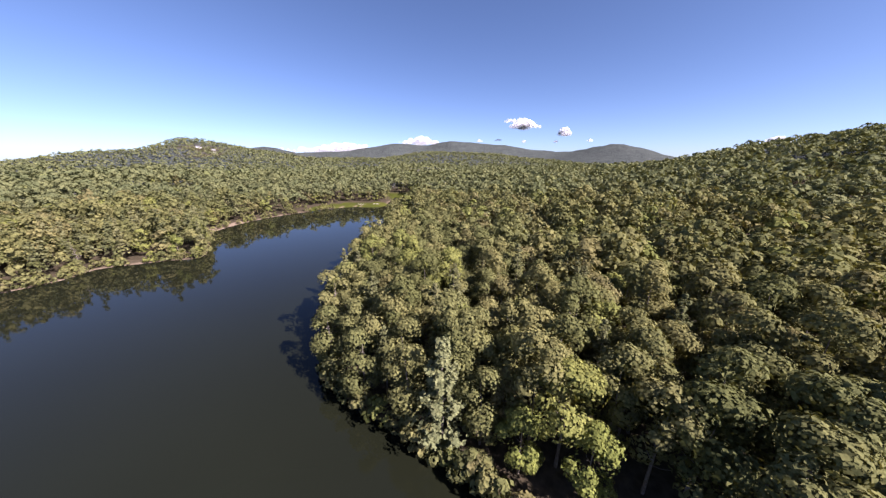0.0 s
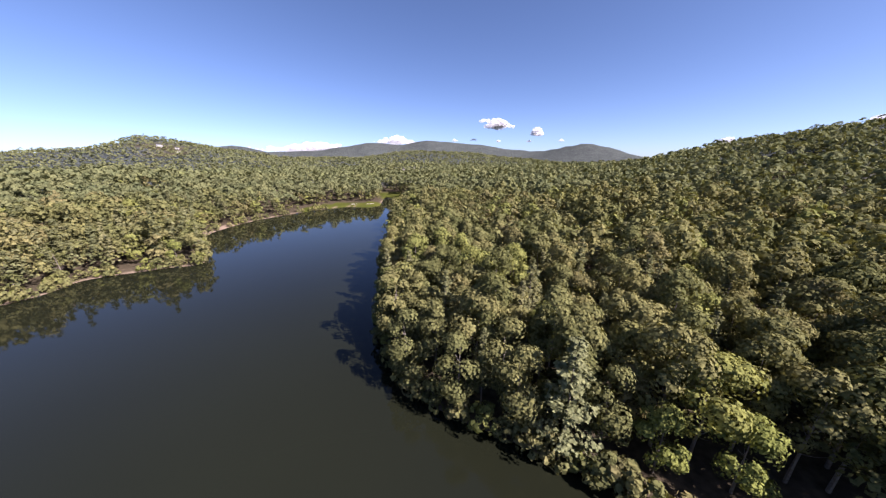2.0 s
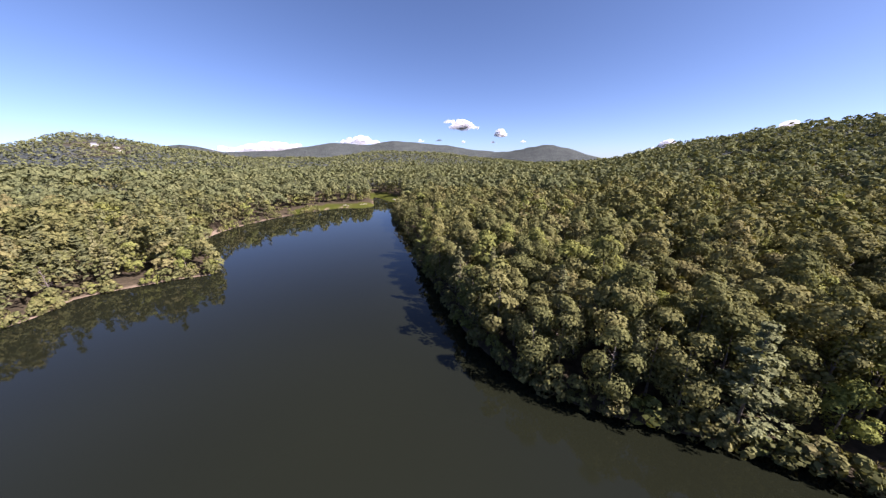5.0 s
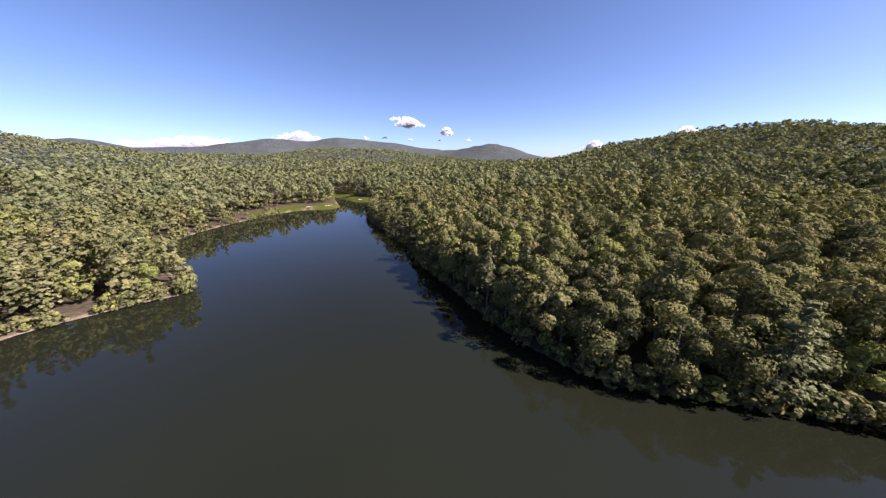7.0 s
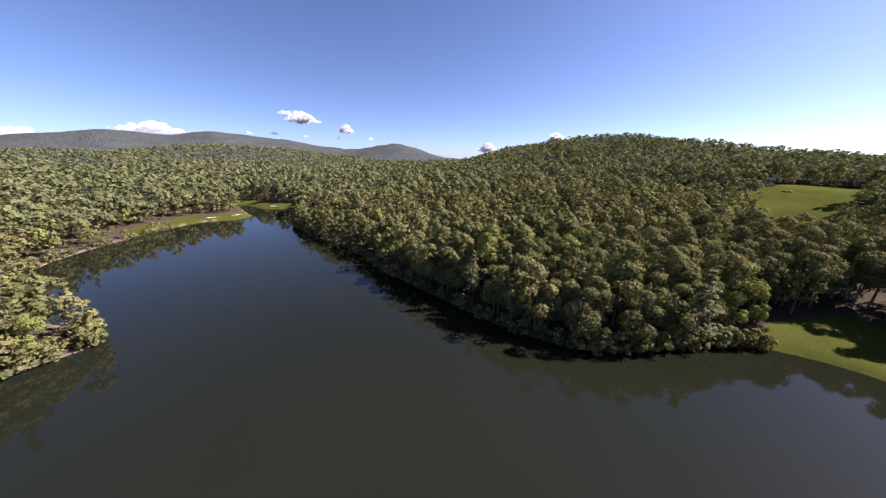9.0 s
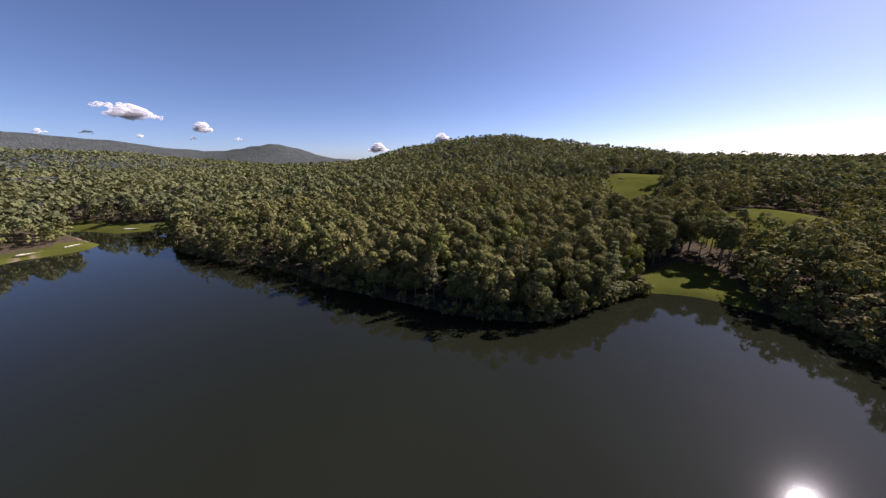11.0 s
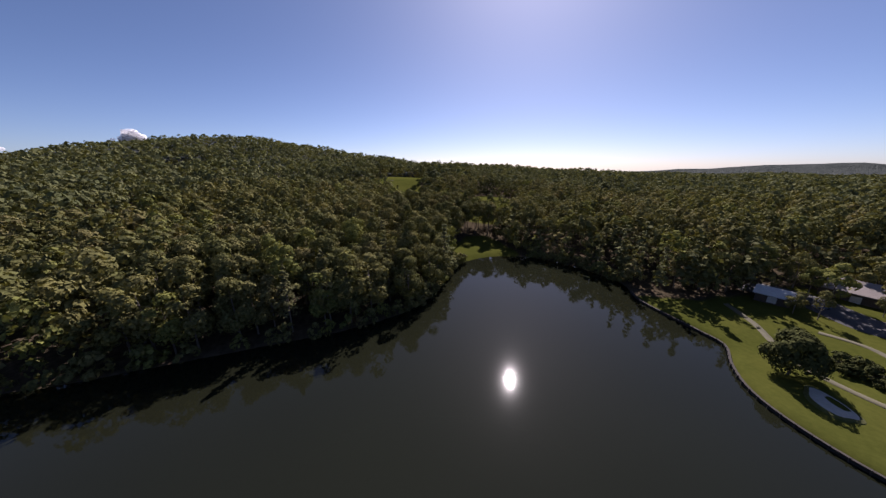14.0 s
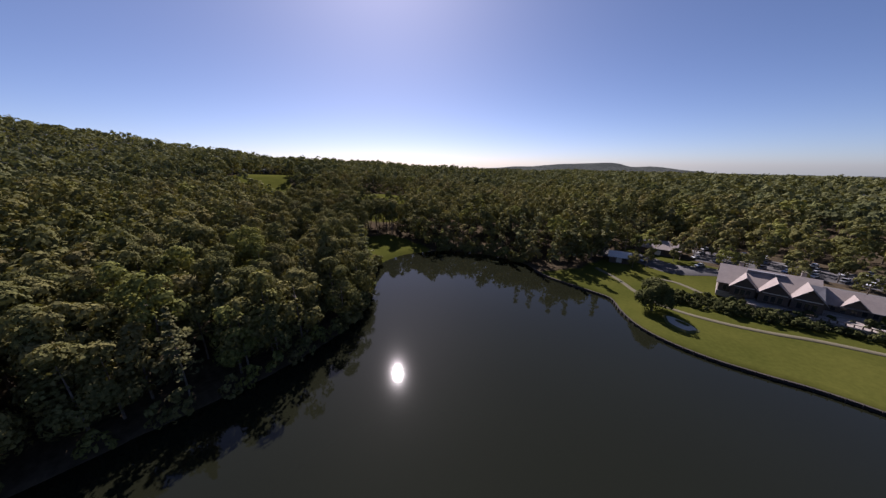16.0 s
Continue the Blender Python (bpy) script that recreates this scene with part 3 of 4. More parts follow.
caps = [dome(80 + j, 6, CAP) for j in range(8)]
middle_label = "green broadleaf woods on the slopes beyond the lake"
fx, fy, fz, fd = scatter(100, 720, 8.4, rng, 724)
# crowns hidden from the camera's path are left out, save near the shore
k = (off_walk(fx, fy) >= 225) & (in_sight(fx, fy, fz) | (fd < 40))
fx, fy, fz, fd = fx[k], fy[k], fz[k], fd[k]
away = unseen_side(fx, fy)
far_woods("back_woods", fx[away][::2], fy[away][::2], fz[away][::2], 13.0, caps, 6.0, 10.0, canopy_woods, middle_label)
fx, fy, fz = fx[~away], fy[~away], fz[~away]
ring = off_walk(fx, fy) < 360
k = ring | (rng.random(len(fx)) < 0.78)
fx, fy, fz, ring, fd, away = fx[k], fy[k], fz[k], ring[k], fd[~away][k], np.zeros(k.sum(), bool)
woods("middle_woods", fx[ring], fy[ring], fz[ring], [broad_crown(s, 80, 1.85, wide=5.6, low=5.5, top=18.5, lumps=13, up=0.9) for s in range(40, 48)], hazy_slope_leaves, 0.75, 1.3, middle_label)
woods("slope_woods", fx[~ring], fy[~ring], fz[~ring], [broad_crown(s, 20, 3.0, wide=5.8, low=8.5, top=17.5, lumps=8, up=1.0) for s in range(50, 58)], hazy_slope_leaves, 0.8, 1.4, middle_label)
k = (fd[~away] < 16) | by_clearing(fx, fy) | (rng.random(len(fx)) < 0.04)
woods("far_shore_woods", fx[k], fy[k], fz[k], [broad_crown(s, 90, 1.75, wide=4.8, low=1.0, top=16.5, lumps=14) for s in range(46, 50)], lake_leaves, 0.75, 1.1, "leafy trees along the lake's far shores")
fx, fy, fz, fd = scatter(720, 1680, 12.6, rng, 1690)
# only the hill crowns that show from the camera's path
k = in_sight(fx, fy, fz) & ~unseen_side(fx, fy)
woods("hill_woods", fx[k], fy[k], fz[k], [broad_crown(s, 9, 4.3, wide=6.6, low=8.5, top=16.5, lumps=6, up=1.0) for s in range(60, 70)], hazy_slope_leaves, 0.75, 1.25, "green broadleaf woods on the hills")


def trunk_mesh(seed, tall, limbs, thick=0.28):
    """A tapered trunk with rising limbs, as one mesh."""
    r = random.Random(seed)
    bm = bmesh.new()

    def tube(points, radii, sides=6):
        rings = []
        for p, q in zip(points, radii):
            rings.append([bm.verts.new((p[0] + q * math.cos(k * 6.2832 / sides), p[1] + q * math.sin(k * 6.2832 / sides), p[2])) for k in range(sides)])
        for a, b in zip(rings, rings[1:]):
            for k in range(sides):
                bm.faces.new((a[k], a[(k + 1) % sides], b[(k + 1) % sides], b[k]))
        bm.faces.new(rings[-1])

    lean = (r.uniform(-0.5, 0.5), r.uniform(-0.5, 0.5))
    spine = [(lean[0] * s * s, lean[1] * s * s, -0.6 + tall * s) for s in (0, 0.03, 0.25, 0.5, 0.75, 1)]
    tube(spine, [thick * 1.5, thick, thick * 0.85, thick * 0.62, thick * 0.4, thick * 0.12])
    for k in range(limbs):
        s = r.uniform(0.32, 0.85)
        z, a, reach = tall * s, k * 2.4 + r.uniform(-0.4, 0.4), r.uniform(1.6, 3.2) * (1.15 - s)
        c, d = math.cos(a), math.sin(a)
        tube([(0, 0, z), (c * reach * 0.5, d * reach * 0.5, z + reach * 0.25), (c * reach, d * reach, z + reach * 0.7)], [thick * 0.4, thick * 0.26, thick * 0.08], 4)
    me = bpy.data.meshes.new("trunk")
    bm.to_mesh(me)
    bm.free()
    me.materials.append(bark)
    return me


def crown_mesh(v, mat):
    v = v.reshape(-1, 3)
    return shell("crown", v, np.arange(len(v)).reshape(-1, 4), mat)


BROAD_SHAPES = ((5.2, 6, 19, 19), (4.8, 6.5, 21, 18), (5.6, 5.5, 18, 20), (4.6, 7, 22, 17), (5.0, 1.4, 15, 20), (4.6, 1.0, 13, 19), (5.0, 2.2, 18, 22), (4.8, 1.6, 17, 21))
PINE_SHAPES = ((3.7, 6, 23, 12), (3.3, 5, 21, 11), (4.1, 7, 24, 12))


def tree_kinds(broad_count, broad_size, pine_count, pine_size, seed):
    broad = [(crown_mesh(broad_crown(seed + k, broad_count, broad_size, wide=w, low=l, top=t, lumps=n), leaf_near), trunk_mesh(k, t * 0.86, 9)) for k, (w, l, t, n) in enumerate(BROAD_SHAPES)]
    pines = [(crown_mesh(pine_crown(seed + 50 + k, pine_count, pine_size, wide=w, low=l, top=t, tiers=n), needle_near), trunk_mesh(50 + k, t * 0.97, 8, 0.24)) for k, (w, l, t, n) in enumerate(PINE_SHAPES)]
    return broad, pines


TREES, PINES = tree_kinds(1400, 0.68, 1100, 0.72, 100)
FINE_TREES, FINE_PINES = tree_kinds(3000, 0.48, 2300, 0.5, 100)


def tree(kind, x, y, z, turn, size, label, group):
    crown, trunk = kind
    ob = new("tree")
    ob.matrix_basis = pose(x, y, z, 0, 0, turn) @ Matrix.Diagonal((size, size, size, 1))
    tagged(ob, label, "tree", group)
    for name, me in (("trunk", trunk), ("crown", crown)):
        new(name, me).parent = ob
    return ob


for i in np.where(single)[0]:
    x, y, z = float(nx[i]), float(ny[i]), float(nz[i])
    fine = near_run[i] < 30
    if pine[i]:
        tree((FINE_PINES if fine else PINES)[i % 3], x, y, z, i * 77 % 360, 0.82 + 0.3 * random.random(), "tall pine with dark green needles at the lake shore", "shore pines")
    else:
        tree((FINE_TREES if fine else TREES)[(4 if nx[i] < -120 else 6) + i % 2 if nd[i] < 10 else i % 4], x, y, z, i * 77 % 360, 0.92 + 0.34 * random.random(), "leafy green broadleaf tree in the lakeside woods", "lakeside trees")


SPECIAL = {"pale": (crown_mesh(pine_crown(400, 3200, 0.58, wide=5.6, low=2, top=21, tiers=12), pale_needles), trunk_mesh(60, 21, 8, 0.26), "tall pine with pale grey-green needles on the point"),
           "lime": (crown_mesh(broad_crown(401, 2800, 0.52, wide=5.4, low=2, top=17, lumps=20), lime_leaves), trunk_mesh(61, 14, 9), "round tree with bright yellow-green leaves by the shore"),
           "rust": (crown_mesh(broad_crown(402, 2500, 0.52, wide=4.4, low=4, top=19, lumps=17), rust_leaves), trunk_mesh(62, 16, 9), "tree with rusty early-autumn leaves in the woods")}
for k, (mx, my, kind, size) in enumerate(MARKED):
    crown, trunk, label = SPECIAL[kind]
    tree((crown, trunk), mx, my, ground_at(mx, my), k * 50, size, label, "lakeside trees")


# bushes that hang over the water's edge
along = np.concatenate([smooth(PENINSULA[1:17], 12), smooth(BAY, 12), smooth(LEFT_SHORE[1:15], 12)])
keep = rng.random(len(along)) < np.where(along[:, 0] < -120, 0.55, np.where(along[:, 1] > -18, 0.45, 0.95))
along = along[keep] + rng.normal(scale=0.5, size=(keep.sum(), 2))
gd2 = shore_distance(along[:, 0], along[:, 1])
bushes = [broad_crown(s, 130, 0.95, wide=2.9, low=0.1, top=5.6, lumps=9) for s in range(300, 305)]
woods("shore_bushes", along[:, 0], along[:, 1], np.maximum(height(along[:, 0], along[:, 1], gd2), 0.1) - 0.2, bushes, leaf_woods, 0.6, 1.25, "leafy bushes hanging over the water's edge")


# ---- things ----
def box(bm, x0, x1, y0, y1, z0, z1):
    v = [bm.verts.new(p) for p in ((x0, y0, z0), (x1, y0, z0), (x1, y1, z0), (x0, y1, z0), (x0, y0, z1), (x1, y0, z1), (x1, y1, z1), (x0, y1, z1))]
    for f in ((0, 3, 2, 1), (4, 5, 6, 7), (0, 1, 5, 4), (1, 2, 6, 5), (2, 3, 7, 6), (3, 0, 4, 7)):
        bm.faces.new([v[k] for k in f])
    return v


def block(x0, x1, y0, y1, z0, z1, soft=0.0):
    bm = bmesh.new()
    box(bm, x0, x1, y0, y1, z0, z1)
    if soft:
        bmesh.ops.bevel(bm, geom=bm.edges[:], offset=soft, segments=2, affect="EDGES")
    return bm


def slab(points, thick):
    """A plate with a top face through the points, thick downwards."""
    bm = bmesh.new()
    a = [bm.verts.new(p) for p in points]
    b = [bm.verts.new((p[0], p[1], p[2] - thick)) for p in points]
    bm.faces.new(a)
    bm.faces.new(b[::-1])
    for k in range(len(a)):
        bm.faces.new((a[k], b[k], b[(k + 1) % len(a)], a[(k + 1) % len(a)]))
    bmesh.ops.recalc_face_normals(bm, faces=bm.faces[:])
    return bm


def prism(points, x0, x1, axis="x"):
    """A solid with the outline points (two coordinates each), drawn out along an axis."""
    bm = bmesh.new()
    put = (lambda t, p: (t, p[0], p[1])) if axis == "x" else (lambda t, p: (p[0], t, p[1]))
    a, b = [bm.verts.new(put(x0, p)) for p in points], [bm.verts.new(put(x1, p)) for p in points]
    bm.faces.new(a)
    bm.faces.new(b[::-1])
    for k in range(len(a)):
        bm.faces.new((a[k], b[k], b[(k + 1) % len(a)], a[(k + 1) % len(a)]))
    bmesh.ops.recalc_face_normals(bm, faces=bm.faces[:])
    return bm


shingle = plain("roof_shingle", (0.19, 0.16, 0.145), (0.28, 0.24, 0.215), 0.5, 0.85, 0.02, grain=6.0)
slate = plain("dark_roof", (0.1, 0.1, 0.11), (0.16, 0.16, 0.17), 0.8, 0.7, 0.02, grain=5.0)
timber = plain("stained_timber", (0.05, 0.036, 0.028), (0.095, 0.066, 0.048), 1.2, 0.75, 0.01, grain=8.0)
stone = plain("field_stone", (0.17, 0.145, 0.125), (0.33, 0.29, 0.25), 1.6, 0.9, 0.05, grain=5.0)
pale_trim = plain("pale_trim", (0.5, 0.46, 0.4), (0.6, 0.56, 0.5), 2.0, 0.6)
frame_wood = plain("frame_wood", (0.09, 0.068, 0.052), (0.14, 0.11, 0.085), 1.5, 0.7, 0.0, grain=7.0)
white_paint = plain("white_paint", (0.5, 0.48, 0.45), (0.62, 0.6, 0.56), 1.5, 0.55)
asphalt = plain("asphalt", (0.045, 0.045, 0.047), (0.085, 0.08, 0.078), 0.3, 0.9, 0.01, grain=5.0)
concrete = plain("cart_path", (0.068, 0.062, 0.03), (0.105, 0.092, 0.05), 0.6, 0.9, 0.01, grain=6.0)
sand = plain("bunker_sand", (0.36, 0.32, 0.26), (0.5, 0.45, 0.38), 0.7, 0.95, 0.03, grain=4.0)
wall_wood = plain("wet_timber", (0.022, 0.018, 0.015), (0.05, 0.04, 0.032), 1.5, 0.95, 0.02, grain=7.0)
rubber = plain("tyre_rubber", (0.012, 0.012, 0.012), (0.025, 0.025, 0.025), 8.0, 0.85)


def glass_material():
    m, t, s = material("window_glass")
    s.inputs["Base Color"].default_value = (0.018, 0.022, 0.026, 1)
    s.inputs["Roughness"].default_value, s.inputs["IOR"].default_value = 0.06, 1.5
    return m


glass = glass_material()


def car_paint(name, colour):
    m, t, s = material(name)
    t.links.new(mix(t, noise_at(t, 1.5), colour, tuple(c * 0.88 for c in colour)), s.inputs["Base Color"])
    s.inputs["Roughness"].default_value, s.inputs["Coat Weight"].default_value = 0.35, 0.7
    return m


# the retaining wall: timber panels between posts, following the lawn's edge
WALL_LINE = smooth(SEAWALL, 40)
run = np.concatenate([[0], np.cumsum(np.hypot(*np.diff(WALL_LINE, axis=0).T))])
sea_wall = thing("retaining_wall", pose(0, 0, 0), "dark timber retaining wall along the golf lawn's shore", "wall")
PANEL = 2.4
bm = block(-PANEL / 2 - 0.02, PANEL / 2 + 0.02, -0.22, 0.22, -2.4, 0.86)
box(bm, -PANEL / 2 - 0.05, PANEL / 2 + 0.05, -0.3, 0.3, 0.86, 1.0)
panel_mesh = bpy.data.meshes.new("panel")
bm.to_mesh(panel_mesh)
bm.free()
panel_mesh.materials.append(wall_wood)
bm = bmesh.new()
bmesh.ops.create_cone(bm, cap_ends=True, segments=8, radius1=0.17, radius2=0.15, depth=3.8, matrix=Matrix.Translation((0, 0, -0.72)))
post_mesh = bpy.data.meshes.new("post")
bm.to_mesh(post_mesh)
bm.free()
post_mesh.materials.append(wall_wood)
for k in range(int(run[-1] / PANEL)):
    s = (k + 0.5) * PANEL
    x, y = np.interp(s, run, WALL_LINE[:, 0]), np.interp(s, run, WALL_LINE[:, 1])
    x1, y1 = np.interp(s + 0.5, run, WALL_LINE[:, 0]), np.interp(s + 0.5, run, WALL_LINE[:, 1])
    turn = math.degrees(math.atan2(y1 - y, x1 - x))
    for name, me, out, along_by in (("panel", panel_mesh, 0.35, 0), ("post", post_mesh, 0.72, PANEL / 2)):
        ob = new(name, me)
        ob.matrix_basis = pose(x, y, 0.08, 0, 0, turn) @ pose(along_by, -out, 0)
        ob.parent = sea_wall


# the clubhouse
def window(parent, x, y, z0, z1, wide, face=-1):
    """A framed window let into a wall that looks along y (face -1) at y."""
    w = part("window", block(x - wide / 2, x + wide / 2, y + face * 0.07, y + 0.1, z0, z1, 0.02), frame_wood, parent, "brown timber window frame")
    part("pane", block(x - wide / 2 + 0.12, x + wide / 2 - 0.12, y + face * 0.1, y + face * 0.08, z0 + 0.12, z1 - 0.12), glass, w, "dark glass")
    return w


def gable_roof(x0, x1, y0, y1, eave, ridge, over, mat, parent, name="roof", along="x", label=""):
    """A double pitch as one solid with the thickness of its boards; the ridge runs along one axis."""
    a0, a1 = (y0, y1) if along == "x" else (x0, x1)
    mid = (a0 + a1) / 2
    fall = (ridge - eave) / (mid - a0) * over
    low = eave - fall
    line = [(a0 - over, low), (mid, ridge), (a1 + over, low), (a1 + over, low + 0.3), (mid, ridge + 0.34), (a0 - over, low + 0.3)]
    s0, s1 = (x0, x1) if along == "x" else (y0, y1)
    return part(name, prism(line, s0 - over, s1 + over, along), mat, parent, label)


CLUB_Z = ground_at(-120, -68)
club = thing("clubhouse", pose(-106, -62, CLUB_Z, 0, 0, 187) @ Matrix.Scale(0.74, 4), "large lodge-like clubhouse with grey-brown gabled roofs", "building")
part("plinth", block(-0.3, 50.3, -0.4, 20.4, -2.0, 0.9, 0.05), stone, club, "field-stone base")
part("wall", block(0, 32, 0, 20, 0.9, 6.2, 0.04), timber, club, "dark stained timber wall")
part("wall", block(32, 50, 4, 17, 0.9, 4.8, 0.04), timber, club, "dark stained timber wall of the lower wing")
gable_roof(0, 32, 0, 20, 6.0, 12.4, 1.2, shingle, club, label="grey-brown shingle roof")
gable_roof(32, 50, 4, 17, 4.7, 9.2, 1.1, shingle, club, label="grey-brown shingle roof")
part("well", block(9, 22, 7, 10, 10.6, 12.3, 0.05), slate, club, "dark flat-roofed deck let into the roof")
part("end_roof", slab([(28.5, -3.5, 5.6), (33.6, -3.5, 5.6), (33.6, 4.5, 10.8), (29.0, 4.5, 11.2)], 0.3), slate, club, "dark shingle slope")
for gx0, wide, ahead, top in ((4.5, 8.5, 3.0, 10.6), (14.0, 9.5, 4.2, 11.0), (24.0, 9.5, 4.2, 11.0)):
    g = part("gable", prism([(gx0, 0.9), (gx0 + wide, 0.9), (gx0 + wide, 6.0), (gx0 + wide / 2, top - 0.35), (gx0, 6.0)], -ahead, 1.0, "y"), timber, club, "dark timber gable front")
    gable_roof(gx0, gx0 + wide, -ahead, 9.0, 5.9, top, 0.9, shingle, club, "gable_roof", "y", "grey-brown shingle gable roof")
    for k in (0.27, 0.5, 0.73):
        window(club, gx0 + wide * k, -ahead, 1.6, 4.6, 1.7)
    part("truss", prism([(gx0 + 0.6, 5.6), (gx0 + wide - 0.6, 5.6), (gx0 + wide - 0.6, 5.9), (gx0 + 0.6, 5.9)], -ahead - 0.25, -ahead - 0.02, "y"), pale_trim, club, "pale timber tie beam")
dormer = part("dormer", prism([(39, 4.8), (46, 4.8), (42.5, 8.3)], 2.6, 8.0, "y"), timber, club, "dark triangular dormer front")
gable_roof(39, 46, 2.6, 9.0, 4.7, 8.5, 0.7, shingle, club, "dormer_roof", "y", "grey-brown shingle roof")
for k in range(6):
    window(club, 34.5 + k * 2.8, 4, 1.5, 3.9, 1.6)
for k in range(5):
    window(club, 2.4, 0, 1.6, 4.4, 1.5) if k == 0 else window(club, 36 + k * 3, 17.1, 1.5, 3.8, 1.5, 1)
for k in (6.0, 27.0):
    ch = part("chimney", block(k, k + 1.6, 12.5, 14.0, 8.5, 14.2, 0.05), stone, club, "field-stone chimney")
    part("cap", block(k - 0.15, k + 1.75, 12.35, 14.15, 14.2, 14.45, 0.03), concrete, ch)
part("terrace", block(10, 50, -9.5, -0.4, -1.5, 0.35, 0.05), stone, club, "stone terrace")
for k in range(14):
    part("baluster", block(22 + k * 2.1, 22.35 + k * 2.1, -9.4, -9.1, 0.35, 1.35, 0.02), timber, club)
part("rail", block(21.8, 50, -9.42, -9.08, 1.35, 1.5, 0.02), timber, club)

# sheds behind the lawn
for x, y, turn, wide, deep, high, mat, label in ((-66, -77, 20, 9, 7, 3.0, white_paint, "small shed with a pale metal roof among trees"), (-77, -99, 10, 17, 12, 3.4, shingle, "low cart barn with a tan hipped roof")):
    hut = thing("outbuilding", pose(x, y, ground_at(x, y), 0, 0, turn), label, "building")
    part("wall", block(-wide / 2, wide / 2, -deep / 2, deep / 2, -0.5, high, 0.04), timber, hut)
    gable_roof(-wide / 2, wide / 2, -deep / 2, deep / 2, high - 0.05, high + deep * 0.24, 0.7, mat, hut)
    part("door", block(-1.2, 1.2, deep / 2, deep / 2 + 0.08, 0, 2.3, 0.02), pale_trim, hut)


# drive and car park
def strip(name, line, wide, mat, label, category, lift=0.05):
    p = smooth(line, 8)
    t = np.gradient(p, axis=0)
    t /= np.linalg.norm(t, axis=1)[:, None]
    nrm = np.stack([-t[:, 1], t[:, 0]], 1)
    verts, faces = [], []
    across = (-0.5, -0.48, 0, 0.48, 0.5)
    for k in range(len(p)):
        for f in across:
            q = p[k] + nrm[k] * f * wide
            verts.append((q[0], q[1], height(np.array([q[0]]), np.array([q[1]]))[0] + (lift if abs(f) < 0.49 else -0.15)))
    n = len(across)
    for k in range(len(p) - 1):
        for c in range(n - 1):
            faces.append((k * n + c, k * n + c + 1, (k + 1) * n + c + 1, (k + 1) * n + c))
    ob = new(name, shell(name, verts, faces, mat))
    return tagged(ob, label, category, kind="structure")


strip("cart_path", [(-62, -60), (-74, -54), (-84, -46), (-94, -40), (-103, -38.5), (-112, -39.5), (-122, -43), (-134, -48), (-160, -54), (-200, -58), (-225, -58)], 1.9, concrete, "pale concrete cart path across the golf lawn", "path", 0.08)
strip("terrace_path", [(-84, -64), (-93, -66), (-102, -61)], 2.0, concrete, "pale path to the clubhouse", "path", 0.09)
strip("road", [(-54, -82), (-72, -84), (-88, -80), (-102, -84), (-122, -90), (-150, -94), (-200, -92), (-240, -90)], 9.0, asphalt, "asphalt drive behind the clubhouse", "road", 0.12)
strip("parking", [(-90, -108), (-120, -115), (-160, -119), (-215, -116)], 24.0, asphalt, "asphalt car park with trees between the rows", "car park", 0.1)


# bunkers: a shallow bowl of sand with a turf lip
def bunker(x, y, long, wide, turn, label, z=None):
    ob = thing("sand_bunker", pose(x, y, ground_at(x, y) if z is None else z, 0, 0, turn), label, "bunker", "golf bunkers")
    for name, mat, rings in (("sand", sand, ((0.02, 0.03), (0.5, 0.05), (0.86, 0.12), (0.94, 0.22))), ("lip", TURF, ((0.93, 0.2), (0.99, 0.34), (1.12, 0.1), (1.2, -0.25)))):
        bm = bmesh.new()
        last = None
        for r, h in rings:
            row = []
            for k in range(28):
                a = k * 2 * math.pi / 28
                w = 1 + 0.16 * math.sin(2 * a + x) + 0.1 * math.sin(3 * a + y)
                row.append(bm.verts.new((r * w * long / 2 * math.cos(a), r * w * wide / 2 * math.sin(a), h)))
            if last:
                for k in range(28):
                    bm.faces.new((last[k], row[k], row[(k + 1) % 28], last[(k + 1) % 28]))
            last = row
        part(name, bm, mat, ob)
    return ob


TURF = plain("mown_turf", (0.05, 0.054, 0.009), (0.086, 0.086, 0.0145), 0.9, 0.95, 0.02, grain=4.0)
bunker(-102.5, -29, 11, 5, -25, "pale sand bunker in the shade of a tree")
bunker(-122, 360, 13, 5, 30, "white sand bunker beside the far green")
bunker(-104, 361, 9, 4, 40, "white sand bunker beside the far green")
bunker(-66, 404, 12, 4, -50, "white sand bunker at the lake's far end")
bunker(300, 40, 12, 5, 20, "white sand bunker on the hill fairway")


# the lone tree over the bunker, and the trees of the car park
lone = tree((crown_mesh(broad_crown(150, 5200, 0.8, wide=7.4, low=0.0, top=14.0, lumps=42), dark_leaves), trunk_mesh(71, 9.0, 12, 0.4)), -93.5, -33, ground_at(-93.5, -33), 0, 0.78, "round dark green tree alone beside the bunker", "lawn trees")
small = [(crown_mesh(broad_crown(160 + k, 420, 0.75, wide=w, low=1.6, top=t, lumps=12), leaf_near), trunk_mesh(80 + k, t * 0.8, 6, 0.16)) for k, (w, t) in enumerate(((3.2, 8.5), (2.7, 7.0), (3.6, 9.5)))]
spots = random.Random(5)
for k in range(72):
    row = k % 6
    x = -76 - (k // 6) * 12.5 + spots.uniform(-3, 3)
    y = (-88, -104, -118, -132, -148, -162)[row] - (k // 6) * 1.0 + spots.uniform(-3, 3)
    if -120 > x > -172 and row == 0:
        y = -88
    tree(small[k % 3], x, y, ground_at(x, y), spots.uniform(0, 360), spots.uniform(1.1, 1.6) + 0.12 * row, "small leafy tree in the car park", "car park trees")
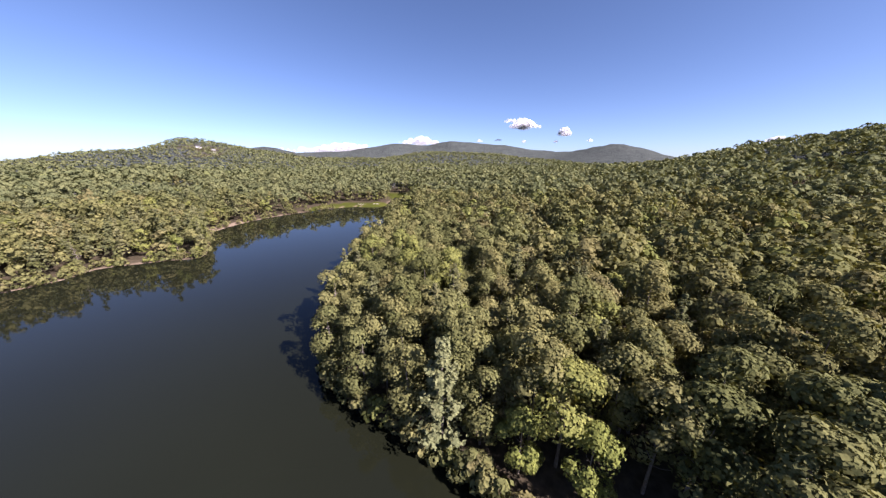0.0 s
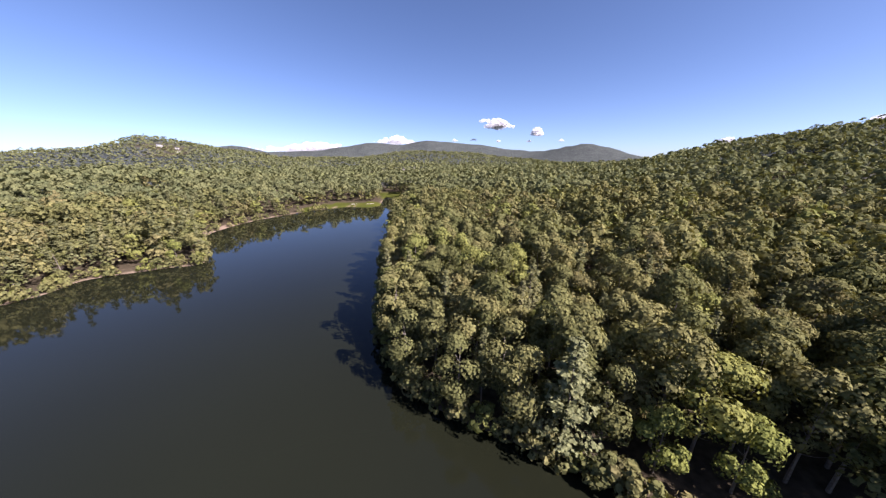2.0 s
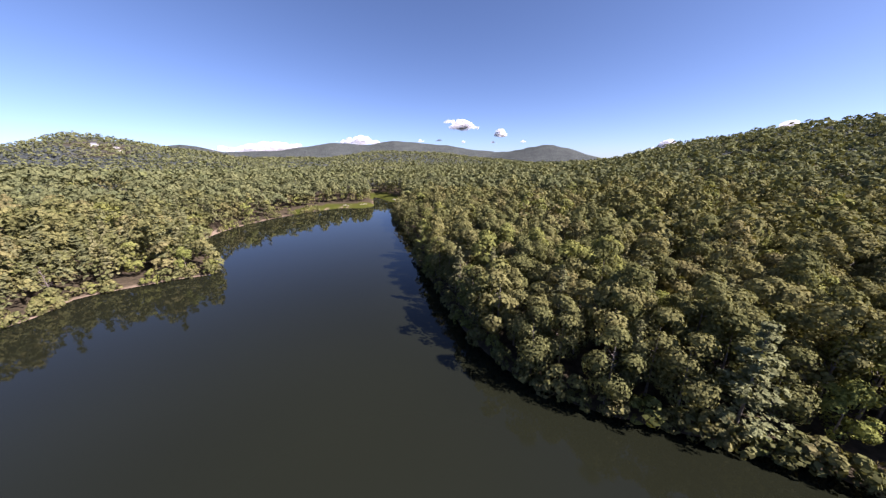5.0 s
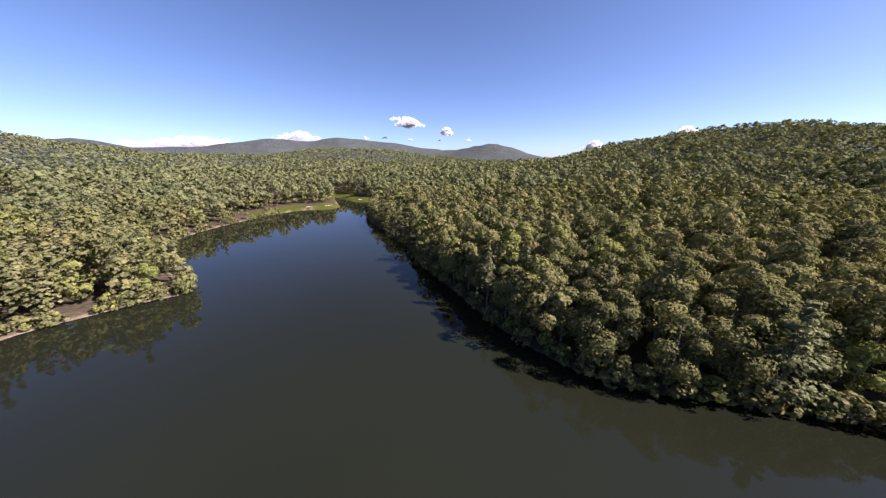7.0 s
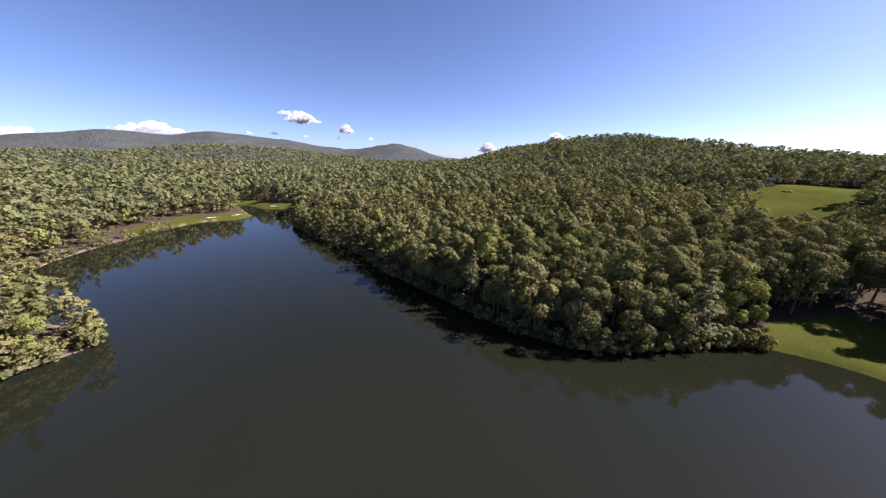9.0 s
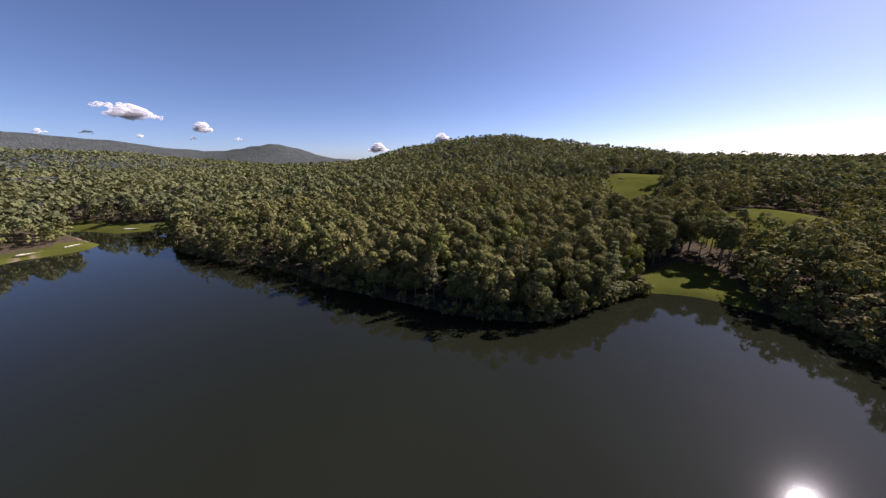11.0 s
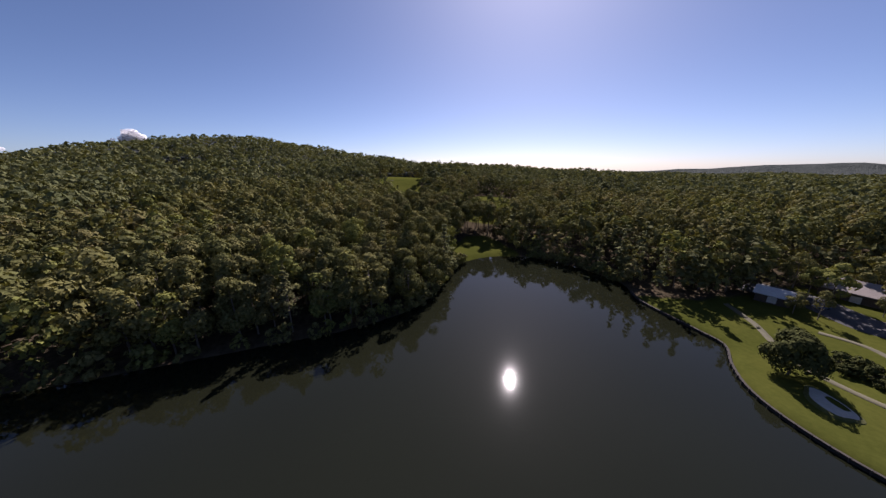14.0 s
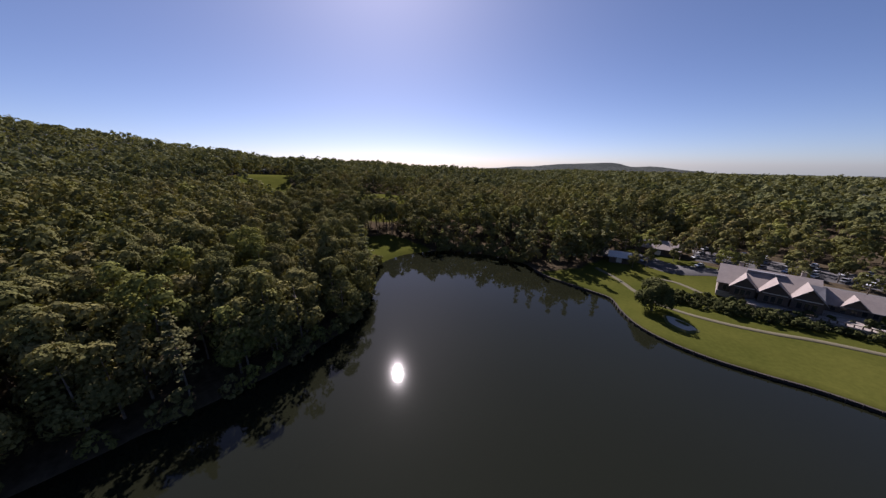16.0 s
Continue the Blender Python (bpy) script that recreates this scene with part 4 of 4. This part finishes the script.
for k, (x, y, s) in enumerate(((-45, -56, 0.8), (-50, -63, 0.95), (-55, -70, 0.85), (-74, -72, 0.6), (-79, -74, 0.5), (-56, -82, 1.0), (-64, -90, 0.95), (-70, -86, 0.6), (-86, -88, 0.5), (-48, -76, 1.05))):
    tree(TREES[(0, 4, 2, 5, 1)[k % 5]], x, y, ground_at(x, y), x * 9, s, "leafy green tree at the lawn's edge", "lawn trees")


# hedges on the bank below the clubhouse
shrub_crown = [crown_mesh(broad_crown(170 + k, 150, 0.42, wide=1.25, low=0.1, top=1.7, lumps=8), dark_leaves) for k in range(3)]
stem = trunk_mesh(90, 0.9, 4, 0.07)
hedge = smooth([(-94, -48), (-104, -48), (-114, -50), (-125, -54), (-138, -59), (-160, -66)], 14)
for k, (x, y) in enumerate(hedge):
    for row in range(4):
        if spots.random() < 0.16:
            continue
        sx, sy = x + spots.uniform(-1.0, 1.0), y + row * 2.6 - 5.5 + spots.uniform(-1.1, 1.1)
        ob = new("shrub")
        ob.matrix_basis = pose(sx, sy, ground_at(sx, sy), 0, 0, spots.uniform(0, 360)) @ Matrix.Scale(spots.uniform(0.6, 1.3) + (0.6 if spots.random() < 0.15 else 0), 4)
        tagged(ob, "clipped dark green shrub on the bank", "shrub", "bank shrubs")
        for name, me in (("stem", stem), ("foliage", shrub_crown[(k + row) % 3])):
            new(name, me).parent = ob


# cars
def car(paint, label):
    ob = thing("car", pose(0, 0, 0), label, "car", "parked cars")
    bm = prism([(-2.2, 0.35), (2.2, 0.35), (2.25, 0.75), (1.2, 0.92), (-2.2, 0.95)], -0.88, 0.88, "y")
    bmesh.ops.bevel(bm, geom=bm.edges[:], offset=0.07, segments=2, affect="EDGES")
    part("body", bm, paint, ob)
    bm = prism([(-2.0, 0.93), (1.15, 0.9), (0.45, 1.45), (-1.55, 1.48)], -0.76, 0.76, "y")
    bmesh.ops.bevel(bm, geom=bm.edges[:], offset=0.06, segments=2, affect="EDGES")
    part("cabin", bm, glass, ob, "dark glass cabin")
    part("roof_panel", block(-1.45, 0.4, -0.7, 0.7, 1.46, 1.52, 0.02), paint, ob)
    for x in (-1.35, 1.4):
        for y in (-0.82, 0.82):
            bm = bmesh.new()
            bmesh.ops.create_cone(bm, cap_ends=True, segments=14, radius1=0.33, radius2=0.33, depth=0.22, matrix=Matrix.Translation((x, y, 0.33)) @ Matrix.Rotation(radians(90), 4, "X"))
            part("wheel", bm, rubber, ob)
    return ob


PAINTS = [(car_paint("white_car", (0.75, 0.75, 0.74)), "white car in the asphalt car park"), (car_paint("silver_car", (0.42, 0.43, 0.45)), "silver car in the asphalt car park"), (car_paint("black_car", (0.02, 0.02, 0.024)), "black car in the asphalt car park"), (car_paint("blue_car", (0.05, 0.09, 0.2)), "dark blue car in the asphalt car park")]
models = [car(p, label) for p, label in PAINTS]
lots = [(-92 - 7.5 * (k % 8) + spots.uniform(-1, 1), (-101, -113, -124)[k // 8] - (k % 8) * 1.4) for k in range(24)]
lots += [(-72, -80), (-76, -81.5), (-150, -78), (-96, -87), (-104, -90)]
for k, (x, y) in enumerate(lots):
    m = pose(x, y, ground_at(x, y) + 0.14, 0, 0, 70 + spots.uniform(-4, 4))
    if k < 4:
        models[k].matrix_basis = m
    else:
        copy_thing(models[(0, 1, 0, 2, 3, 0, 1)[k % 7]], m)


# houses on the hills
def house(x, y, turn, size, label):
    ob = new("house")
    ob.matrix_basis = pose(x, y, ground_at(x, y), 0, 0, turn) @ Matrix.Scale(size, 4)
    tagged(ob, label, "house", "hillside houses")
    part("wall", block(-8, 8, -5, 5, -3, 6, 0.05), white_paint, ob, "white walls")
    gable_roof(-8, 8, -5, 5, 5.9, 9.5, 0.7, slate if int(x) % 2 else shingle, ob)
    part("wing", block(8, 13, -4, 3, -3, 3.6, 0.05), white_paint, ob, "lower white wing")
    gable_roof(8, 13, -4, 3, 3.5, 6.0, 0.5, shingle, ob, "wing_roof")
    part("chimney", block(-4, -2.8, 1, 2.2, 7, 11, 0.04), stone, ob)
    for k in range(4):
        window(ob, -6 + k * 4, -5, 0.8, 2.6, 1.6)
        window(ob, -6 + k * 4, -5, 3.6, 5.2, 1.4)


for x, y, turn, size in HOUSES:
    house(x, y, turn, size, "white house with a pitched roof among the hillside trees")


# a fallen, leafless pine on the point, and a swimming float
def dead_tree(x, y, z, m, label, tall=9.0):
    ob = new("dead_tree")
    ob.matrix_basis = pose(x, y, z) @ m
    tagged(ob, label, "dead tree")
    me = trunk_mesh(95, tall, 26, 0.2).copy()
    me.materials[0] = dead_wood
    new("trunk", me).parent = ob
    return ob


dead_tree(-6, 37, 1.2, pose(0, 0, 0, 62, 0, 150), "bare fallen pine leaning over the bank")
dead_tree(-194, 122, 1.5, pose(0, 0, 0, 8, 0, 20), "bare dead pine standing on the shore", 15.0)
dead_tree(-200, 110, 1.5, pose(0, 0, 0, -12, 0, 60), "bare dead pine standing on the shore", 14.0)


# a canoe under the shaded bank
def canoe(x, y, turn):
    ob = thing("canoe", pose(x, y, 0.25, 0, 0, turn), "small yellow canoe floating empty near the shaded bank", "boat")
    bm = bmesh.new()
    last = None
    for k in range(13):
        u = k / 6 - 1
        w, rise = 0.46 * (1 - abs(u) ** 2.4) + 0.015, 0.3 + 0.22 * u * u
        row = [bm.verts.new((u * 2.2, w * c, h)) for c, h in ((-1, rise), (-0.8, 0.02), (0, -0.1), (0.8, 0.02), (1, rise), (0.92, rise), (0.7, 0.06), (0, -0.04), (-0.7, 0.06), (-0.92, rise))]
        if last:
            for i in range(10):
                bm.faces.new((last[i], row[i], row[(i + 1) % 10], last[(i + 1) % 10]))
        last = row
    part("hull", bm, yellow_paint, ob, "sun-faded yellow hull")
    for sx in (-0.9, 0.9):
        part("thwart", block(sx - 0.12, sx + 0.12, -0.36, 0.36, 0.22, 0.26, 0.01), pale_trim, ob)
    return ob


yellow_paint = plain("yellow_paint", (0.36, 0.27, 0.05), (0.46, 0.35, 0.08), 2.0, 0.5)
canoe(-21, -32, 28)


# clouds low over the ridges
def cloud(bearing, rise, away, long, tall, count, label):
    r = random.Random(int(bearing * 7 + rise * 13))
    b = radians(bearing)
    c = Vector((-80 + away * math.sin(b), 30 + away * math.cos(b), 53 + away * math.tan(radians(rise))))
    bm = bmesh.new()
    for k in range(count):
        u = max(-1.0, min(1.0, r.gauss(0, 0.42)))
        size = tall * r.uniform(0.1, 0.26) * (1.1 - 0.6 * abs(u))
        rise_by = r.uniform(0, 0.6) ** 1.4 * tall * (1.05 - abs(u))
        at = Vector((u * long / 2 * math.cos(b), -u * long / 2 * math.sin(b), rise_by)) + Vector((math.sin(b), math.cos(b), 0)) * r.uniform(-0.3, 0.3) * long
        bmesh.ops.create_icosphere(bm, subdivisions=2, radius=size, matrix=Matrix.Translation(at) @ Matrix.Diagonal((1.5, 1.5, 0.75, 1)))
    for v in bm.verts:
        v.co += v.normal * (noise.noise(v.co * (5.0 / tall)) * tall * 0.1)
    ob = part("cloud", bm, CLOUD)
    ob.location = c
    ob.data.shade_smooth()
    tagged(ob, label, "cloud", kind="stuff")


def cloud_material():
    """Vapour: white, half let through, so that the puffs thicken where they overlap."""
    m, t, s = material("cloud_vapour")
    d, tr, cl = t.nodes.new("ShaderNodeBsdfDiffuse"), t.nodes.new("ShaderNodeBsdfTranslucent"), t.nodes.new("ShaderNodeBsdfTransparent")
    d.inputs["Color"].default_value, tr.inputs["Color"].default_value = (0.9, 0.9, 0.9, 1), (0.95, 0.93, 0.95, 1)
    a, b = node(t, "ShaderNodeMixShader", Fac=0.6), node(t, "ShaderNodeMixShader", Fac=0.4)
    t.links.new(d.outputs[0], a.inputs[1])
    t.links.new(tr.outputs[0], a.inputs[2])
    t.links.new(cl.outputs[0], b.inputs[1])
    t.links.new(a.outputs[0], b.inputs[2])
    t.links.new(b.outputs[0], t.nodes["Material Output"].inputs["Surface"])
    return m


CLOUD = cloud_material()
cloud(13.0, 6.0, 4600, 430, 190, 70, "small white fair-weather cloud")
cloud(11.2, 6.9, 4600, 330, 80, 30, "thin veil of white cloud")
cloud(19.8, 4.5, 4600, 170, 150, 34, "small white fair-weather cloud")
cloud(-20, 1.7, 4700, 1500, 190, 150, "long low bank of pale cloud")
cloud(-6, 3.2, 4700, 800, 150, 80, "long low bank of pale cloud")
cloud(57.5, 3.3, 4600, 270, 190, 50, "small white cloud behind the hill")
cloud(45.6, 1.8, 4600, 260, 180, 50, "small white cloud behind the hill")
for bearing, rise, long in ((5, 3.6, 110), (8.5, 3.7, 120), (13, 3.4, 70), (18.5, 3.3, 90), (24, 3.4, 80)):
    cloud(bearing, rise, 4700, long, 50, 16, "wisp of white cloud low in the sky")
